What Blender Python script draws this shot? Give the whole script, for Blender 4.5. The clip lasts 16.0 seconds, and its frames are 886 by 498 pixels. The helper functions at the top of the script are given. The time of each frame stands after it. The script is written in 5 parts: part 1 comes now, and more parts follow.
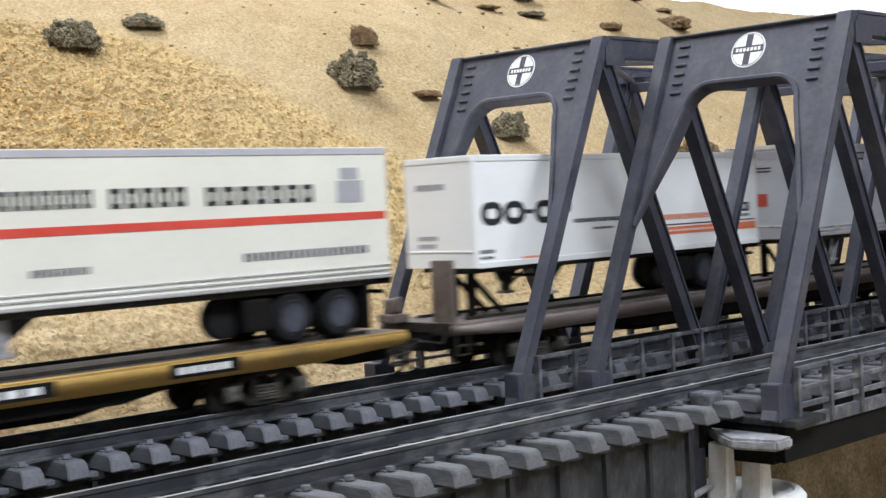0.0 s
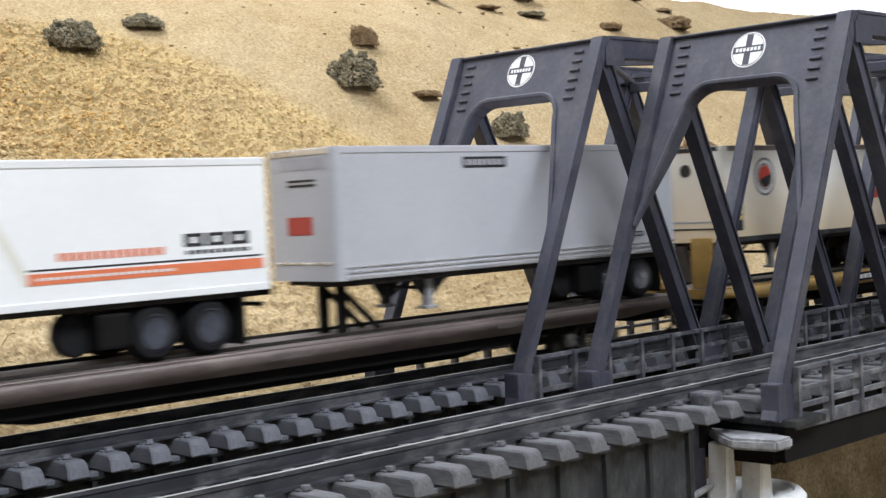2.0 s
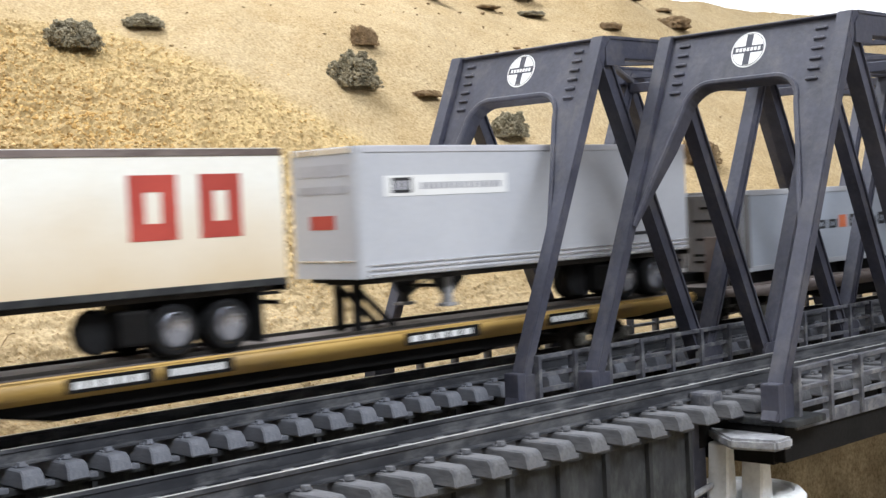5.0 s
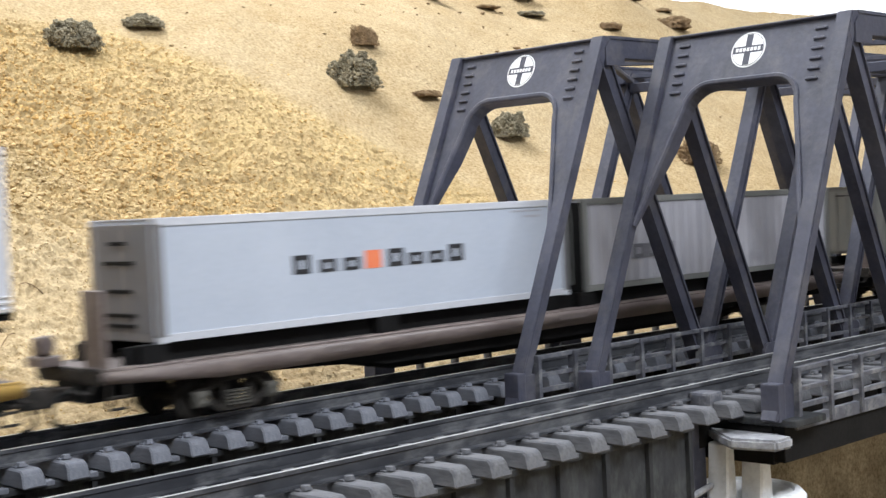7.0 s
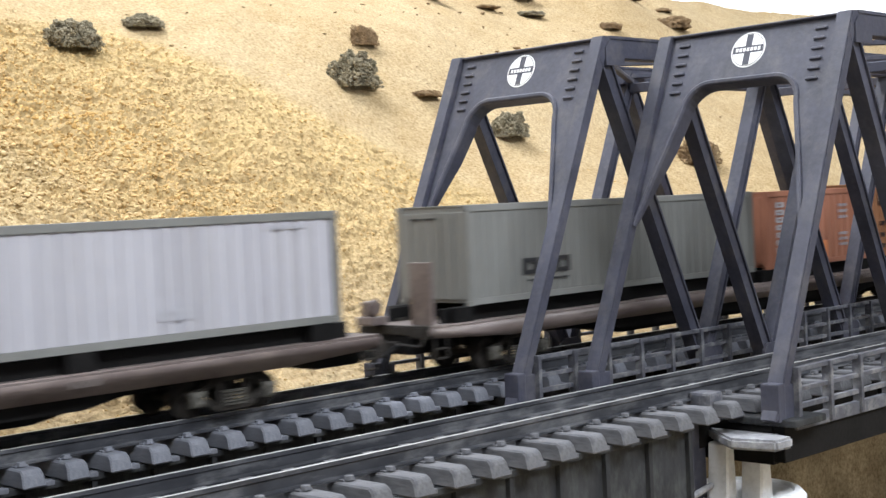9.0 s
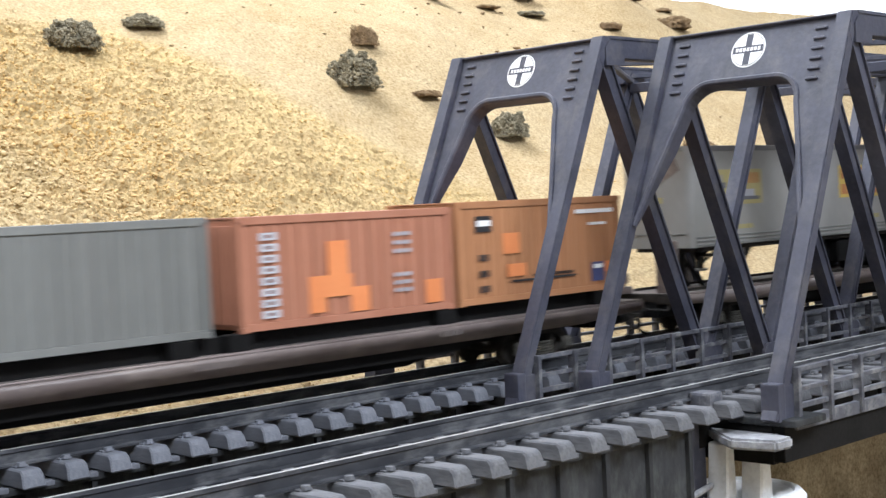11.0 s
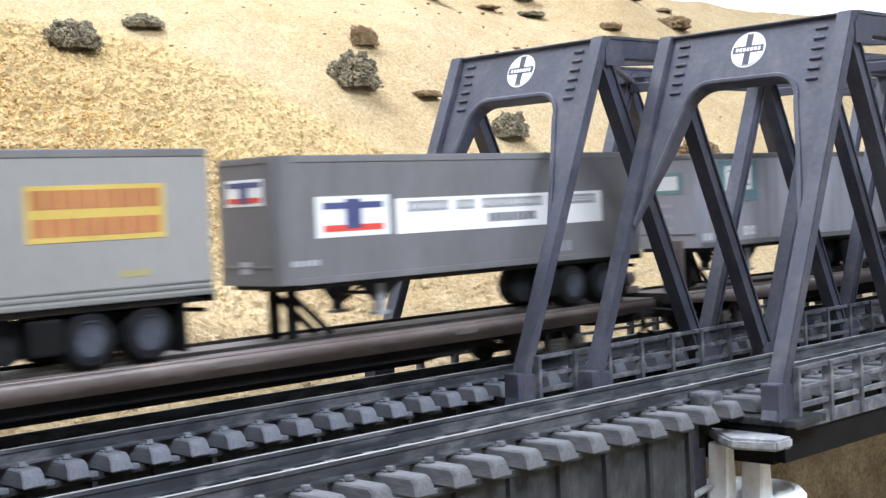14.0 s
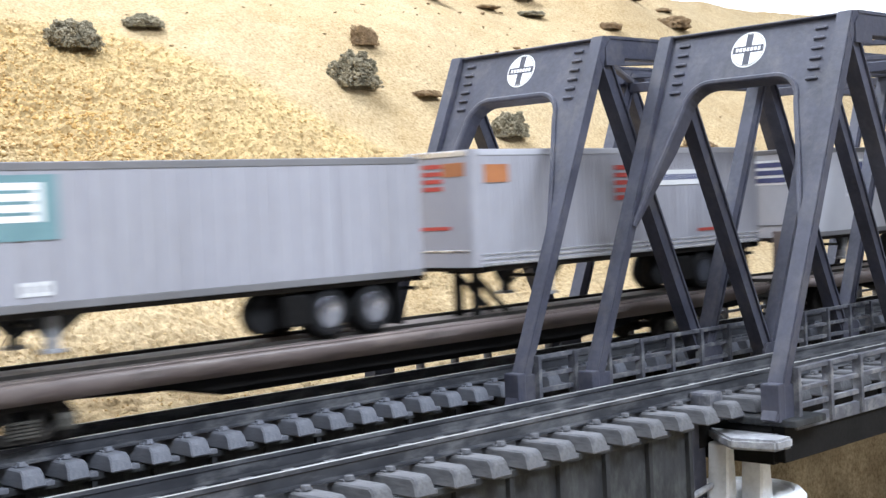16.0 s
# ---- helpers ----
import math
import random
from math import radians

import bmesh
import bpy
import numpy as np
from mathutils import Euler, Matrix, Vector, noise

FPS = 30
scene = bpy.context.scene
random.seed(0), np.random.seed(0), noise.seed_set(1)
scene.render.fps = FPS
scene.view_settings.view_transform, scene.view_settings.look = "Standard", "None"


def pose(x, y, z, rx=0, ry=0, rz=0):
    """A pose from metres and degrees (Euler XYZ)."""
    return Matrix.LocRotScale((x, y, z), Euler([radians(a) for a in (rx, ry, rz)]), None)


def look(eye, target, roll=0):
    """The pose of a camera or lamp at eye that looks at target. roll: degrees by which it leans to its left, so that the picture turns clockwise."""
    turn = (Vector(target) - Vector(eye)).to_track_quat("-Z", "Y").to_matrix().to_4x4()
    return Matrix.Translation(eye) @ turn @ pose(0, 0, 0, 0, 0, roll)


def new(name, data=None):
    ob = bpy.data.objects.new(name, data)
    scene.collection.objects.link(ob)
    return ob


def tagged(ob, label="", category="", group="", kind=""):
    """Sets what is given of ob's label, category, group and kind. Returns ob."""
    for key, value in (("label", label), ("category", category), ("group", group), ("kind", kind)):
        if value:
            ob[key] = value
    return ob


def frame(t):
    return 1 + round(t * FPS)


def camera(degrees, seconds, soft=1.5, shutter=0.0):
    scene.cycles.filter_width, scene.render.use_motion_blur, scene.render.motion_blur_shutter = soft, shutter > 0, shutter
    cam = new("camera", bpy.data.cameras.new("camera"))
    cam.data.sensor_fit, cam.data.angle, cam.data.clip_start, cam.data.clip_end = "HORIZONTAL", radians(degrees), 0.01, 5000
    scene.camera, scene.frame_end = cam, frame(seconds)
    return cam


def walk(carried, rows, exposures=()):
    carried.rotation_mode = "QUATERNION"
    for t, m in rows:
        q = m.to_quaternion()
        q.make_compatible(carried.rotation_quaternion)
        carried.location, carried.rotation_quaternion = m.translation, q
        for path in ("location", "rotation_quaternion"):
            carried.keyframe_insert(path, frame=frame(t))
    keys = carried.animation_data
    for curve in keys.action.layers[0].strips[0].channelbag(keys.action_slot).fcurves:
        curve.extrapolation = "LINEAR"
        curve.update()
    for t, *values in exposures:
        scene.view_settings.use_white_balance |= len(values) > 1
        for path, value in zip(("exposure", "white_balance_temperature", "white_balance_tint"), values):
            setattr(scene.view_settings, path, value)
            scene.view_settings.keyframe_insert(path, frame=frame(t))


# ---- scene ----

MM = 0.001

# ---- camera: it stands still on a tripod beside the near track ----
cam = camera(35.746, 16.0, soft=1.45, shutter=0.75)
EYE = (-0.15194, -0.27583, 0.04634)
AIM = (0.05801, -0.06175, 0.03677)
walk(cam, [(0, look(EYE, AIM, -2.695)), (16, look(EYE, AIM, -2.695))],
     exposures=[(0, -0.43, 6150, 11), (1, -0.48, 6150, 11), (1.5, -0.56, 6150, 11), (2, -0.42, 6200, 11), (2.5, -0.28, 6200, 11), (4, -0.25, 6250, 11), (7, -0.14, 6200, 11), (9, -0.03, 6200, 11), (12.5, 0.11, 5850, 11), (16, 0.16, 5800, 11)])

# ---- light: two added, unseen area lamps and a faint ambient fill ----
world = bpy.data.worlds.new("ambient_fill")
scene.world = world
world.use_nodes = True
world.node_tree.nodes["Background"].inputs[0].default_value = (0.95, 0.97, 1.0, 1)
world.node_tree.nodes["Background"].inputs[1].default_value = 0.13


def area_lamp(name, eye, target, sx, sy, watts, colour):
    d = bpy.data.lights.new(name, "AREA")
    d.shape, d.size, d.size_y, d.energy, d.color = "RECTANGLE", sx, sy, watts, colour
    ob = new(name, d)
    ob.matrix_world = look(eye, target)
    return ob


# no fixtures behind these; placed to match the brightness of sides and slopes
area_lamp("added_lamp", (0.0, -0.80, 0.85), (0.12, 0.0, 0.03), 1.3, 0.30, 22, (0.93, 0.97, 1.0))
area_lamp("added_lamp", (0.05, 0.55, 1.10), (0.22, 0.22, 0.0), 1.2, 0.22, 25, (0.94, 0.97, 1.0))

# ---- materials ----


def nodes_of(name):
    m = bpy.data.materials.new(name)
    m.use_nodes = True
    nt = m.node_tree
    return m, nt, nt.nodes, nt.links, nt.nodes["Principled BSDF"]


def surface(name, low, high, rough=0.6, metal=0.0, grain=900.0, stain=60.0, bump=0.25, dirt=None, dirt_amount=0.0, stretch=(1, 1, 1), spec=0.4):
    """Two scales of colour noise, an optional dirt colour in patches, and a fine relief."""
    m, nt, nd, ln, bsdf = nodes_of(name)
    tc = nd.new("ShaderNodeTexCoord")
    mp = nd.new("ShaderNodeMapping")
    mp.inputs["Scale"].default_value = stretch
    ln.new(tc.outputs["Object"], mp.inputs[0])
    info = nd.new("ShaderNodeObjectInfo")
    n1 = nd.new("ShaderNodeTexNoise")
    n1.inputs["Scale"].default_value, n1.inputs["Detail"].default_value = stain, 5
    n2 = nd.new("ShaderNodeTexNoise")
    n2.inputs["Scale"].default_value, n2.inputs["Detail"].default_value = grain, 3
    for n in (n1, n2):
        ln.new(mp.outputs[0], n.inputs["Vector"])
    add = nd.new("ShaderNodeMath")
    add.operation = "MULTIPLY_ADD"
    add.inputs[1].default_value = 0.45
    ln.new(n2.outputs[0], add.inputs[0])
    ln.new(n1.outputs[0], add.inputs[2])
    ramp = nd.new("ShaderNodeValToRGB")
    ramp.color_ramp.elements[0].position, ramp.color_ramp.elements[1].position = 0.45, 1.0
    ramp.color_ramp.elements[0].color, ramp.color_ramp.elements[1].color = (*low, 1), (*high, 1)
    ln.new(add.outputs[0], ramp.inputs[0])
    out = ramp.outputs[0]
    if dirt:
        n3 = nd.new("ShaderNodeTexNoise")
        n3.inputs["Scale"].default_value, n3.inputs["Detail"].default_value, n3.inputs["Roughness"].default_value = stain * 1.7, 8, 0.7
        ln.new(mp.outputs[0], n3.inputs["Vector"])
        r3 = nd.new("ShaderNodeMapRange")
        r3.inputs[1].default_value, r3.inputs[2].default_value, r3.inputs[4].default_value = 0.48, 0.72, dirt_amount
        ln.new(n3.outputs[0], r3.inputs[0])
        mix = nd.new("ShaderNodeMixRGB")
        mix.inputs[2].default_value = (*dirt, 1)
        ln.new(r3.outputs[0], mix.inputs[0])
        ln.new(out, mix.inputs[1])
        out = mix.outputs[0]
    hsv = nd.new("ShaderNodeHueSaturation")
    vary = nd.new("ShaderNodeMapRange")
    vary.inputs[3].default_value, vary.inputs[4].default_value = 0.93, 1.07
    ln.new(info.outputs["Random"], vary.inputs[0])
    ln.new(vary.outputs[0], hsv.inputs["Value"])
    ln.new(out, hsv.inputs["Color"])
    ln.new(hsv.outputs[0], bsdf.inputs["Base Color"])
    rr = nd.new("ShaderNodeMapRange")
    rr.inputs[3].default_value, rr.inputs[4].default_value = rough - 0.12, min(1, rough + 0.12)
    ln.new(n1.outputs[0], rr.inputs[0])
    ln.new(rr.outputs[0], bsdf.inputs["Roughness"])
    bsdf.inputs["Metallic"].default_value = metal
    bsdf.inputs["Specular IOR Level"].default_value = spec
    if bump:
        b = nd.new("ShaderNodeBump")
        b.inputs["Strength"].default_value, b.inputs["Distance"].default_value = bump, 0.0003
        ln.new(n2.outputs[0], b.inputs["Height"])
        ln.new(b.outputs[0], bsdf.inputs["Normal"])
    return m


BRIDGE = surface("bridge_plastic", (0.030, 0.031, 0.046), (0.063, 0.065, 0.092), 0.55, grain=700, stain=70, dirt=(0.16, 0.15, 0.14), dirt_amount=0.35)
DUSTYBAR = surface("dusty_railing_plastic", (0.042, 0.043, 0.054), (0.11, 0.112, 0.13), 0.6, grain=700, stain=110, dirt=(0.30, 0.295, 0.29), dirt_amount=0.7)
TIE = surface("weathered_tie", (0.088, 0.092, 0.110), (0.195, 0.203, 0.232), 0.75, grain=1100, stain=120, bump=0.5, stretch=(1, 0.25, 1))
RAIL = surface("dark_rail", (0.016, 0.017, 0.021), (0.064, 0.066, 0.075), 0.35, grain=800, stain=110, dirt=(0.26, 0.26, 0.265), dirt_amount=0.6, stretch=(0.3, 1, 1))
RAILTOP = surface("worn_rail_head", (0.26, 0.26, 0.26), (0.56, 0.555, 0.55), 0.32, metal=0.35, grain=500, stain=60, bump=0.05, stretch=(0.1, 1, 1))
NEARTIE = surface("dusty_dark_tie", (0.070, 0.070, 0.077), (0.165, 0.166, 0.176), 0.8, grain=1100, stain=140, bump=0.6, dirt=(0.20, 0.198, 0.195), dirt_amount=0.35, stretch=(1, 0.3, 1), spec=0.2)
GRIME = surface("pale_grime_on_iron", (0.035, 0.033, 0.028), (0.10, 0.094, 0.08), 0.6, stain=240, dirt=(0.15, 0.14, 0.12), dirt_amount=0.6, spec=0.3)
BLACK = surface("black_plastic", (0.004, 0.004, 0.004), (0.014, 0.013, 0.013), 0.75, grain=800, stain=80, spec=0.12)
GIRDER = surface("girder_plastic", (0.017, 0.018, 0.020), (0.044, 0.045, 0.048), 0.7, stain=110, dirt=(0.10, 0.105, 0.098), dirt_amount=0.55, stretch=(1, 1, 0.4), spec=0.2)
CONCRETE = surface("pale_pier_plaster", (0.66, 0.66, 0.67), (0.82, 0.82, 0.82), 0.8, stain=90, bump=0.5, dirt=(0.25, 0.24, 0.22), dirt_amount=0.4)
SHOE = surface("grey_shoe_plastic", (0.14, 0.142, 0.155), (0.34, 0.342, 0.36), 0.5, stain=160, dirt=(0.58, 0.58, 0.585), dirt_amount=0.75)
WHITE = surface("white_print", (0.72, 0.72, 0.72), (0.82, 0.82, 0.82), 0.5, stain=80, bump=0)
CREAM = surface("cream_white_paint", (0.70, 0.69, 0.62), (0.80, 0.79, 0.72), 0.4, stain=30, bump=0.05)
COOPW = surface("bright_white_paint", (0.78, 0.79, 0.80), (0.86, 0.87, 0.88), 0.4, stain=25, bump=0.05)
SILVER = surface("silver_grey_paint", (0.40, 0.40, 0.44), (0.52, 0.52, 0.56), 0.38, stain=25, bump=0.05, dirt=(0.33, 0.32, 0.33), dirt_amount=0.4, stretch=(1, 1, 0.3))
PALE = surface("pale_grey_paint", (0.44, 0.45, 0.49), (0.54, 0.55, 0.59), 0.4, stain=25, bump=0.05)
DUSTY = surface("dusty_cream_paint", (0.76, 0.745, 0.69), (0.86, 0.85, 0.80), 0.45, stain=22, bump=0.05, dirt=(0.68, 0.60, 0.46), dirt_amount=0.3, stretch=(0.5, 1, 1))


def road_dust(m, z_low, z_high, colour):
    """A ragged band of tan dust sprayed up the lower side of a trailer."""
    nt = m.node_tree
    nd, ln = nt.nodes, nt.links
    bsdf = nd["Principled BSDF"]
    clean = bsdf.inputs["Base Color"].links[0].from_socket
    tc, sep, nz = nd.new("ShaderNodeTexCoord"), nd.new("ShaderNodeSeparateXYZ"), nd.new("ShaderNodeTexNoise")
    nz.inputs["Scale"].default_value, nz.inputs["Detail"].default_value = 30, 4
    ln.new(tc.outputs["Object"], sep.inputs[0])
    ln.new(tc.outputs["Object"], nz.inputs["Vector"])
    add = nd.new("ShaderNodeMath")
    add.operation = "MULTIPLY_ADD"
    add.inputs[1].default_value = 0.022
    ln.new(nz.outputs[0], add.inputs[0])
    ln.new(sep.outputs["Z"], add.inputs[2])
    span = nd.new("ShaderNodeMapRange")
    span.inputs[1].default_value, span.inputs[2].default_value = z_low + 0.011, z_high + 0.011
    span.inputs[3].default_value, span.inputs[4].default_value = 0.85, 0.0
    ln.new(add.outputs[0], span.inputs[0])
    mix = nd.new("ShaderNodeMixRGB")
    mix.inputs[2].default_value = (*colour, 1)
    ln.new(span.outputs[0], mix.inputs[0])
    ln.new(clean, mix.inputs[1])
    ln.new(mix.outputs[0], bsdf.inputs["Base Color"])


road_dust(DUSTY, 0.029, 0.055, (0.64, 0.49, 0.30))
SAGE = surface("greyed_silver_paint", (0.21, 0.204, 0.196), (0.285, 0.277, 0.266), 0.42, stain=25, bump=0.05, dirt=(0.22, 0.215, 0.185), dirt_amount=0.5, stretch=(1, 1, 0.3))
SLATE = surface("weathered_grey_paint", (0.115, 0.112, 0.117), (0.185, 0.182, 0.19), 0.5, stain=30, bump=0.1, dirt=(0.12, 0.11, 0.105), dirt_amount=0.6, stretch=(1, 1, 0.25))
STEEL = surface("ribbed_steel_paint", (0.285, 0.282, 0.315), (0.385, 0.382, 0.425), 0.4, stain=30, bump=0.05, dirt=(0.26, 0.25, 0.25), dirt_amount=0.5, stretch=(1, 1, 0.25))
BLUEG = surface("blue_grey_container_paint", (0.37, 0.405, 0.475), (0.45, 0.485, 0.555), 0.45, stain=25, bump=0.05)
RIBW = surface("off_white_container_paint", (0.33, 0.325, 0.36), (0.45, 0.445, 0.485), 0.5, stain=40, bump=0.1, dirt=(0.33, 0.31, 0.28), dirt_amount=0.5, stretch=(1, 1, 0.2))
OLDG = surface("dull_grey_container_paint", (0.135, 0.137, 0.13), (0.20, 0.203, 0.193), 0.5, stain=35, bump=0.1, dirt=(0.18, 0.175, 0.165), dirt_amount=0.6, stretch=(1, 1, 0.25))
AMBER = surface("amber_orange_paint", (0.33, 0.15, 0.068), (0.43, 0.205, 0.098), 0.5, stain=35, bump=0.1, dirt=(0.28, 0.12, 0.05), dirt_amount=0.5, stretch=(1, 1, 0.3))
ORANGE = surface("faded_orange_paint", (0.32, 0.135, 0.08), (0.43, 0.19, 0.12), 0.5, stain=35, bump=0.1, dirt=(0.30, 0.11, 0.06), dirt_amount=0.6, stretch=(1, 1, 0.3))
VIVID = surface("bright_orange_print", (0.64, 0.21, 0.075), (0.72, 0.26, 0.095), 0.5, stain=60, bump=0)
BROWN = surface("dusty_brown_paint", (0.078, 0.058, 0.053), (0.195, 0.158, 0.148), 0.42, stain=70, dirt=(0.30, 0.25, 0.22), dirt_amount=0.55, stretch=(0.4, 1, 1))
YELLOW = surface("dusty_yellow_paint", (0.36, 0.215, 0.052), (0.50, 0.33, 0.10), 0.5, stain=70, dirt=(0.22, 0.15, 0.08), dirt_amount=0.75, stretch=(0.4, 1, 1))
DECKWOOD = surface("worn_deck", (0.075, 0.060, 0.055), (0.19, 0.16, 0.148), 0.8, stain=80, dirt=(0.05, 0.045, 0.04), dirt_amount=0.5, stretch=(0.2, 1, 1))
TRUCK = surface("rusty_truck", (0.010, 0.009, 0.008), (0.036, 0.031, 0.027), 0.75, stain=260, dirt=(0.085, 0.075, 0.062), dirt_amount=0.5, spec=0.2)
RUBBER = surface("black_rubber", (0.006, 0.006, 0.007), (0.02, 0.02, 0.021), 0.8, stain=150, spec=0.15)
RIM = surface("steel_rim", (0.20, 0.205, 0.24), (0.48, 0.49, 0.55), 0.24, metal=0.85, stain=200, bump=0.1)
DARKRIM = surface("grey_rim", (0.028, 0.030, 0.040), (0.075, 0.08, 0.10), 0.6, stain=200, bump=0.1, spec=0.2)
ALU = surface("bare_aluminium", (0.62, 0.62, 0.64), (0.78, 0.78, 0.80), 0.28, metal=0.75, stain=80, bump=0.03, stretch=(0.2, 1, 1))
INK = surface("black_print", (0.012, 0.012, 0.014), (0.03, 0.03, 0.034), 0.5, stain=100, bump=0)
DARKINK = surface("dark_grey_print", (0.09, 0.09, 0.10), (0.15, 0.15, 0.17), 0.5, stain=100, bump=0)
GREYINK = surface("grey_print", (0.30, 0.30, 0.33), (0.42, 0.42, 0.46), 0.5, stain=100, bump=0)
RED = surface("red_print", (0.58, 0.05, 0.035), (0.70, 0.09, 0.06), 0.5, stain=100, bump=0)
DRED = surface("dark_red_print", (0.36, 0.045, 0.035), (0.46, 0.07, 0.05), 0.5, stain=100, bump=0)
ORED = surface("orange_red_print", (0.66, 0.16, 0.07), (0.74, 0.22, 0.10), 0.5, stain=100, bump=0)
BLUE = surface("blue_print", (0.05, 0.06, 0.15), (0.08, 0.09, 0.21), 0.5, stain=100, bump=0)
TEAL = surface("teal_print", (0.13, 0.23, 0.25), (0.18, 0.30, 0.32), 0.5, stain=100, bump=0)
GOLD = surface("yellow_print", (0.66, 0.46, 0.10), (0.76, 0.56, 0.15), 0.5, stain=100, bump=0)
FADEGOLD = surface("faded_yellow_print", (0.30, 0.255, 0.11), (0.37, 0.32, 0.15), 0.5, stain=100, bump=0)
DULLGOLD = surface("dull_yellow_print", (0.48, 0.34, 0.075), (0.58, 0.43, 0.11), 0.5, stain=100, bump=0)
FADERUST = surface("faded_orange_print", (0.34, 0.17, 0.06), (0.42, 0.23, 0.09), 0.5, stain=100, bump=0)
RUSTINK = surface("orange_brown_print", (0.33, 0.125, 0.05), (0.44, 0.18, 0.07), 0.5, stain=100, bump=0)
SAGEBRUSH = surface("grey_green_lichen", (0.10, 0.088, 0.06), (0.36, 0.315, 0.22), 0.95, grain=900, stain=160, bump=0.6, spec=0.1)
DRYBRUSH = surface("brown_lichen", (0.15, 0.10, 0.058), (0.38, 0.27, 0.155), 0.95, grain=900, stain=160, bump=0.6, spec=0.1)
WALL = surface("plain_room_wall", (0.72, 0.71, 0.69), (0.78, 0.77, 0.75), 0.9, grain=60, stain=3, bump=0.02)


def sand():
    m, nt, nd, ln, bsdf = nodes_of("sandy_hillside")
    tc = nd.new("ShaderNodeTexCoord")

    def noise_at(scale, detail, rough=0.55):
        n = nd.new("ShaderNodeTexNoise")
        n.inputs["Scale"].default_value, n.inputs["Detail"].default_value, n.inputs["Roughness"].default_value = scale, detail, rough
        ln.new(tc.outputs["Object"], n.inputs["Vector"])
        return n
    big, mid, fine = noise_at(9, 4), noise_at(70, 5), noise_at(650, 4, 0.7)
    ramp = nd.new("ShaderNodeValToRGB")
    e = ramp.color_ramp.elements
    e[0].position, e[0].color = 0.30, (0.44, 0.32, 0.165, 1)
    e[1].position, e[1].color = 0.72, (0.60, 0.48, 0.30, 1)
    mixv = nd.new("ShaderNodeMath")
    mixv.operation = "MULTIPLY_ADD"
    mixv.inputs[1].default_value = 0.5
    ln.new(mid.outputs[0], mixv.inputs[0])
    half = nd.new("ShaderNodeMath")
    half.operation = "MULTIPLY"
    half.inputs[1].default_value = 0.5
    ln.new(big.outputs[0], half.inputs[0])
    ln.new(half.outputs[0], mixv.inputs[2])
    ln.new(mixv.outputs[0], ramp.inputs[0])
    # coarse ochre scatter on the cut bank, stored as a mesh attribute
    at = nd.new("ShaderNodeAttribute")
    at.attribute_name = "bank"
    ochre = nd.new("ShaderNodeValToRGB")
    oe = ochre.color_ramp.elements
    oe[0].position, oe[0].color = 0.34, (0.48, 0.355, 0.175, 1)
    oe[1].position, oe[1].color = 0.66, (0.61, 0.45, 0.205, 1)
    ln.new(mid.outputs[0], ochre.inputs[0])
    m1 = nd.new("ShaderNodeMixRGB")
    fac = nd.new("ShaderNodeMath")
    fac.operation = "MULTIPLY"
    fac.inputs[1].default_value = 0.75
    ln.new(at.outputs["Fac"], fac.inputs[0])
    ln.new(fac.outputs[0], m1.inputs[0])
    ln.new(ramp.outputs[0], m1.inputs[1])
    ln.new(ochre.outputs[0], m1.inputs[2])
    # brown broken rock down in the canyon, its colour also carrying the shade there
    rockn = noise_at(26, 7, 0.68)
    rock = nd.new("ShaderNodeValToRGB")
    re_ = rock.color_ramp.elements
    re_[0].position, re_[0].color = 0.34, (0.20, 0.15, 0.085, 1)
    re_[1].position, re_[1].color = 0.66, (0.60, 0.49, 0.32, 1)
    ln.new(rockn.outputs[0], rock.inputs[0])
    deep = nd.new("ShaderNodeAttribute")
    deep.attribute_name = "canyon"
    m0 = nd.new("ShaderNodeMixRGB")
    ln.new(deep.outputs["Fac"], m0.inputs[0])
    ln.new(m1.outputs[0], m0.inputs[1])
    ln.new(rock.outputs[0], m0.inputs[2])
    m1 = m0
    # small dark and pale grains
    gr = nd.new("ShaderNodeValToRGB")
    ge = gr.color_ramp.elements
    ge[0].position, ge[0].color = 0.30, (0.50, 0.46, 0.40, 1)
    ge[1].position, ge[1].color = 0.60, (1.0, 1.0, 1.0, 1)
    ln.new(fine.outputs[0], gr.inputs[0])
    mul = nd.new("ShaderNodeMixRGB")
    mul.blend_type = "MULTIPLY"
    mul.inputs[0].default_value = 1.0
    ln.new(m1.outputs[0], mul.inputs[1])
    ln.new(gr.outputs[0], mul.inputs[2])
    ln.new(mul.outputs[0], bsdf.inputs["Base Color"])
    bsdf.inputs["Roughness"].default_value = 0.95
    bsdf.inputs["Specular IOR Level"].default_value = 0.1
    b = nd.new("ShaderNodeBump")
    b.inputs["Strength"].default_value, b.inputs["Distance"].default_value = 0.8, 0.0012
    ln.new(fine.outputs[0], b.inputs["Height"])
    ln.new(b.outputs[0], bsdf.inputs["Normal"])
    return m


SAND = sand()


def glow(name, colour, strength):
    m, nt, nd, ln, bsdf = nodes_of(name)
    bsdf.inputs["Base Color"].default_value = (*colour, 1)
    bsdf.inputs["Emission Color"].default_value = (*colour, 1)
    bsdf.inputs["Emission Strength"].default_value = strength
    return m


# the board emits light of its own so that it comes out pure white
SKYBOARD = glow("glowing_white_backdrop", (0.95, 0.97, 1.0), 1.3)

# ---- mesh helpers, all in millimetres ----


def thing(name, label, category, x=0, y=0, z=0, group="", kind=""):
    ob = new(name)
    ob.empty_display_size = 0.01
    ob.location = (x * MM, y * MM, z * MM)
    return tagged(ob, label, category, group, kind)


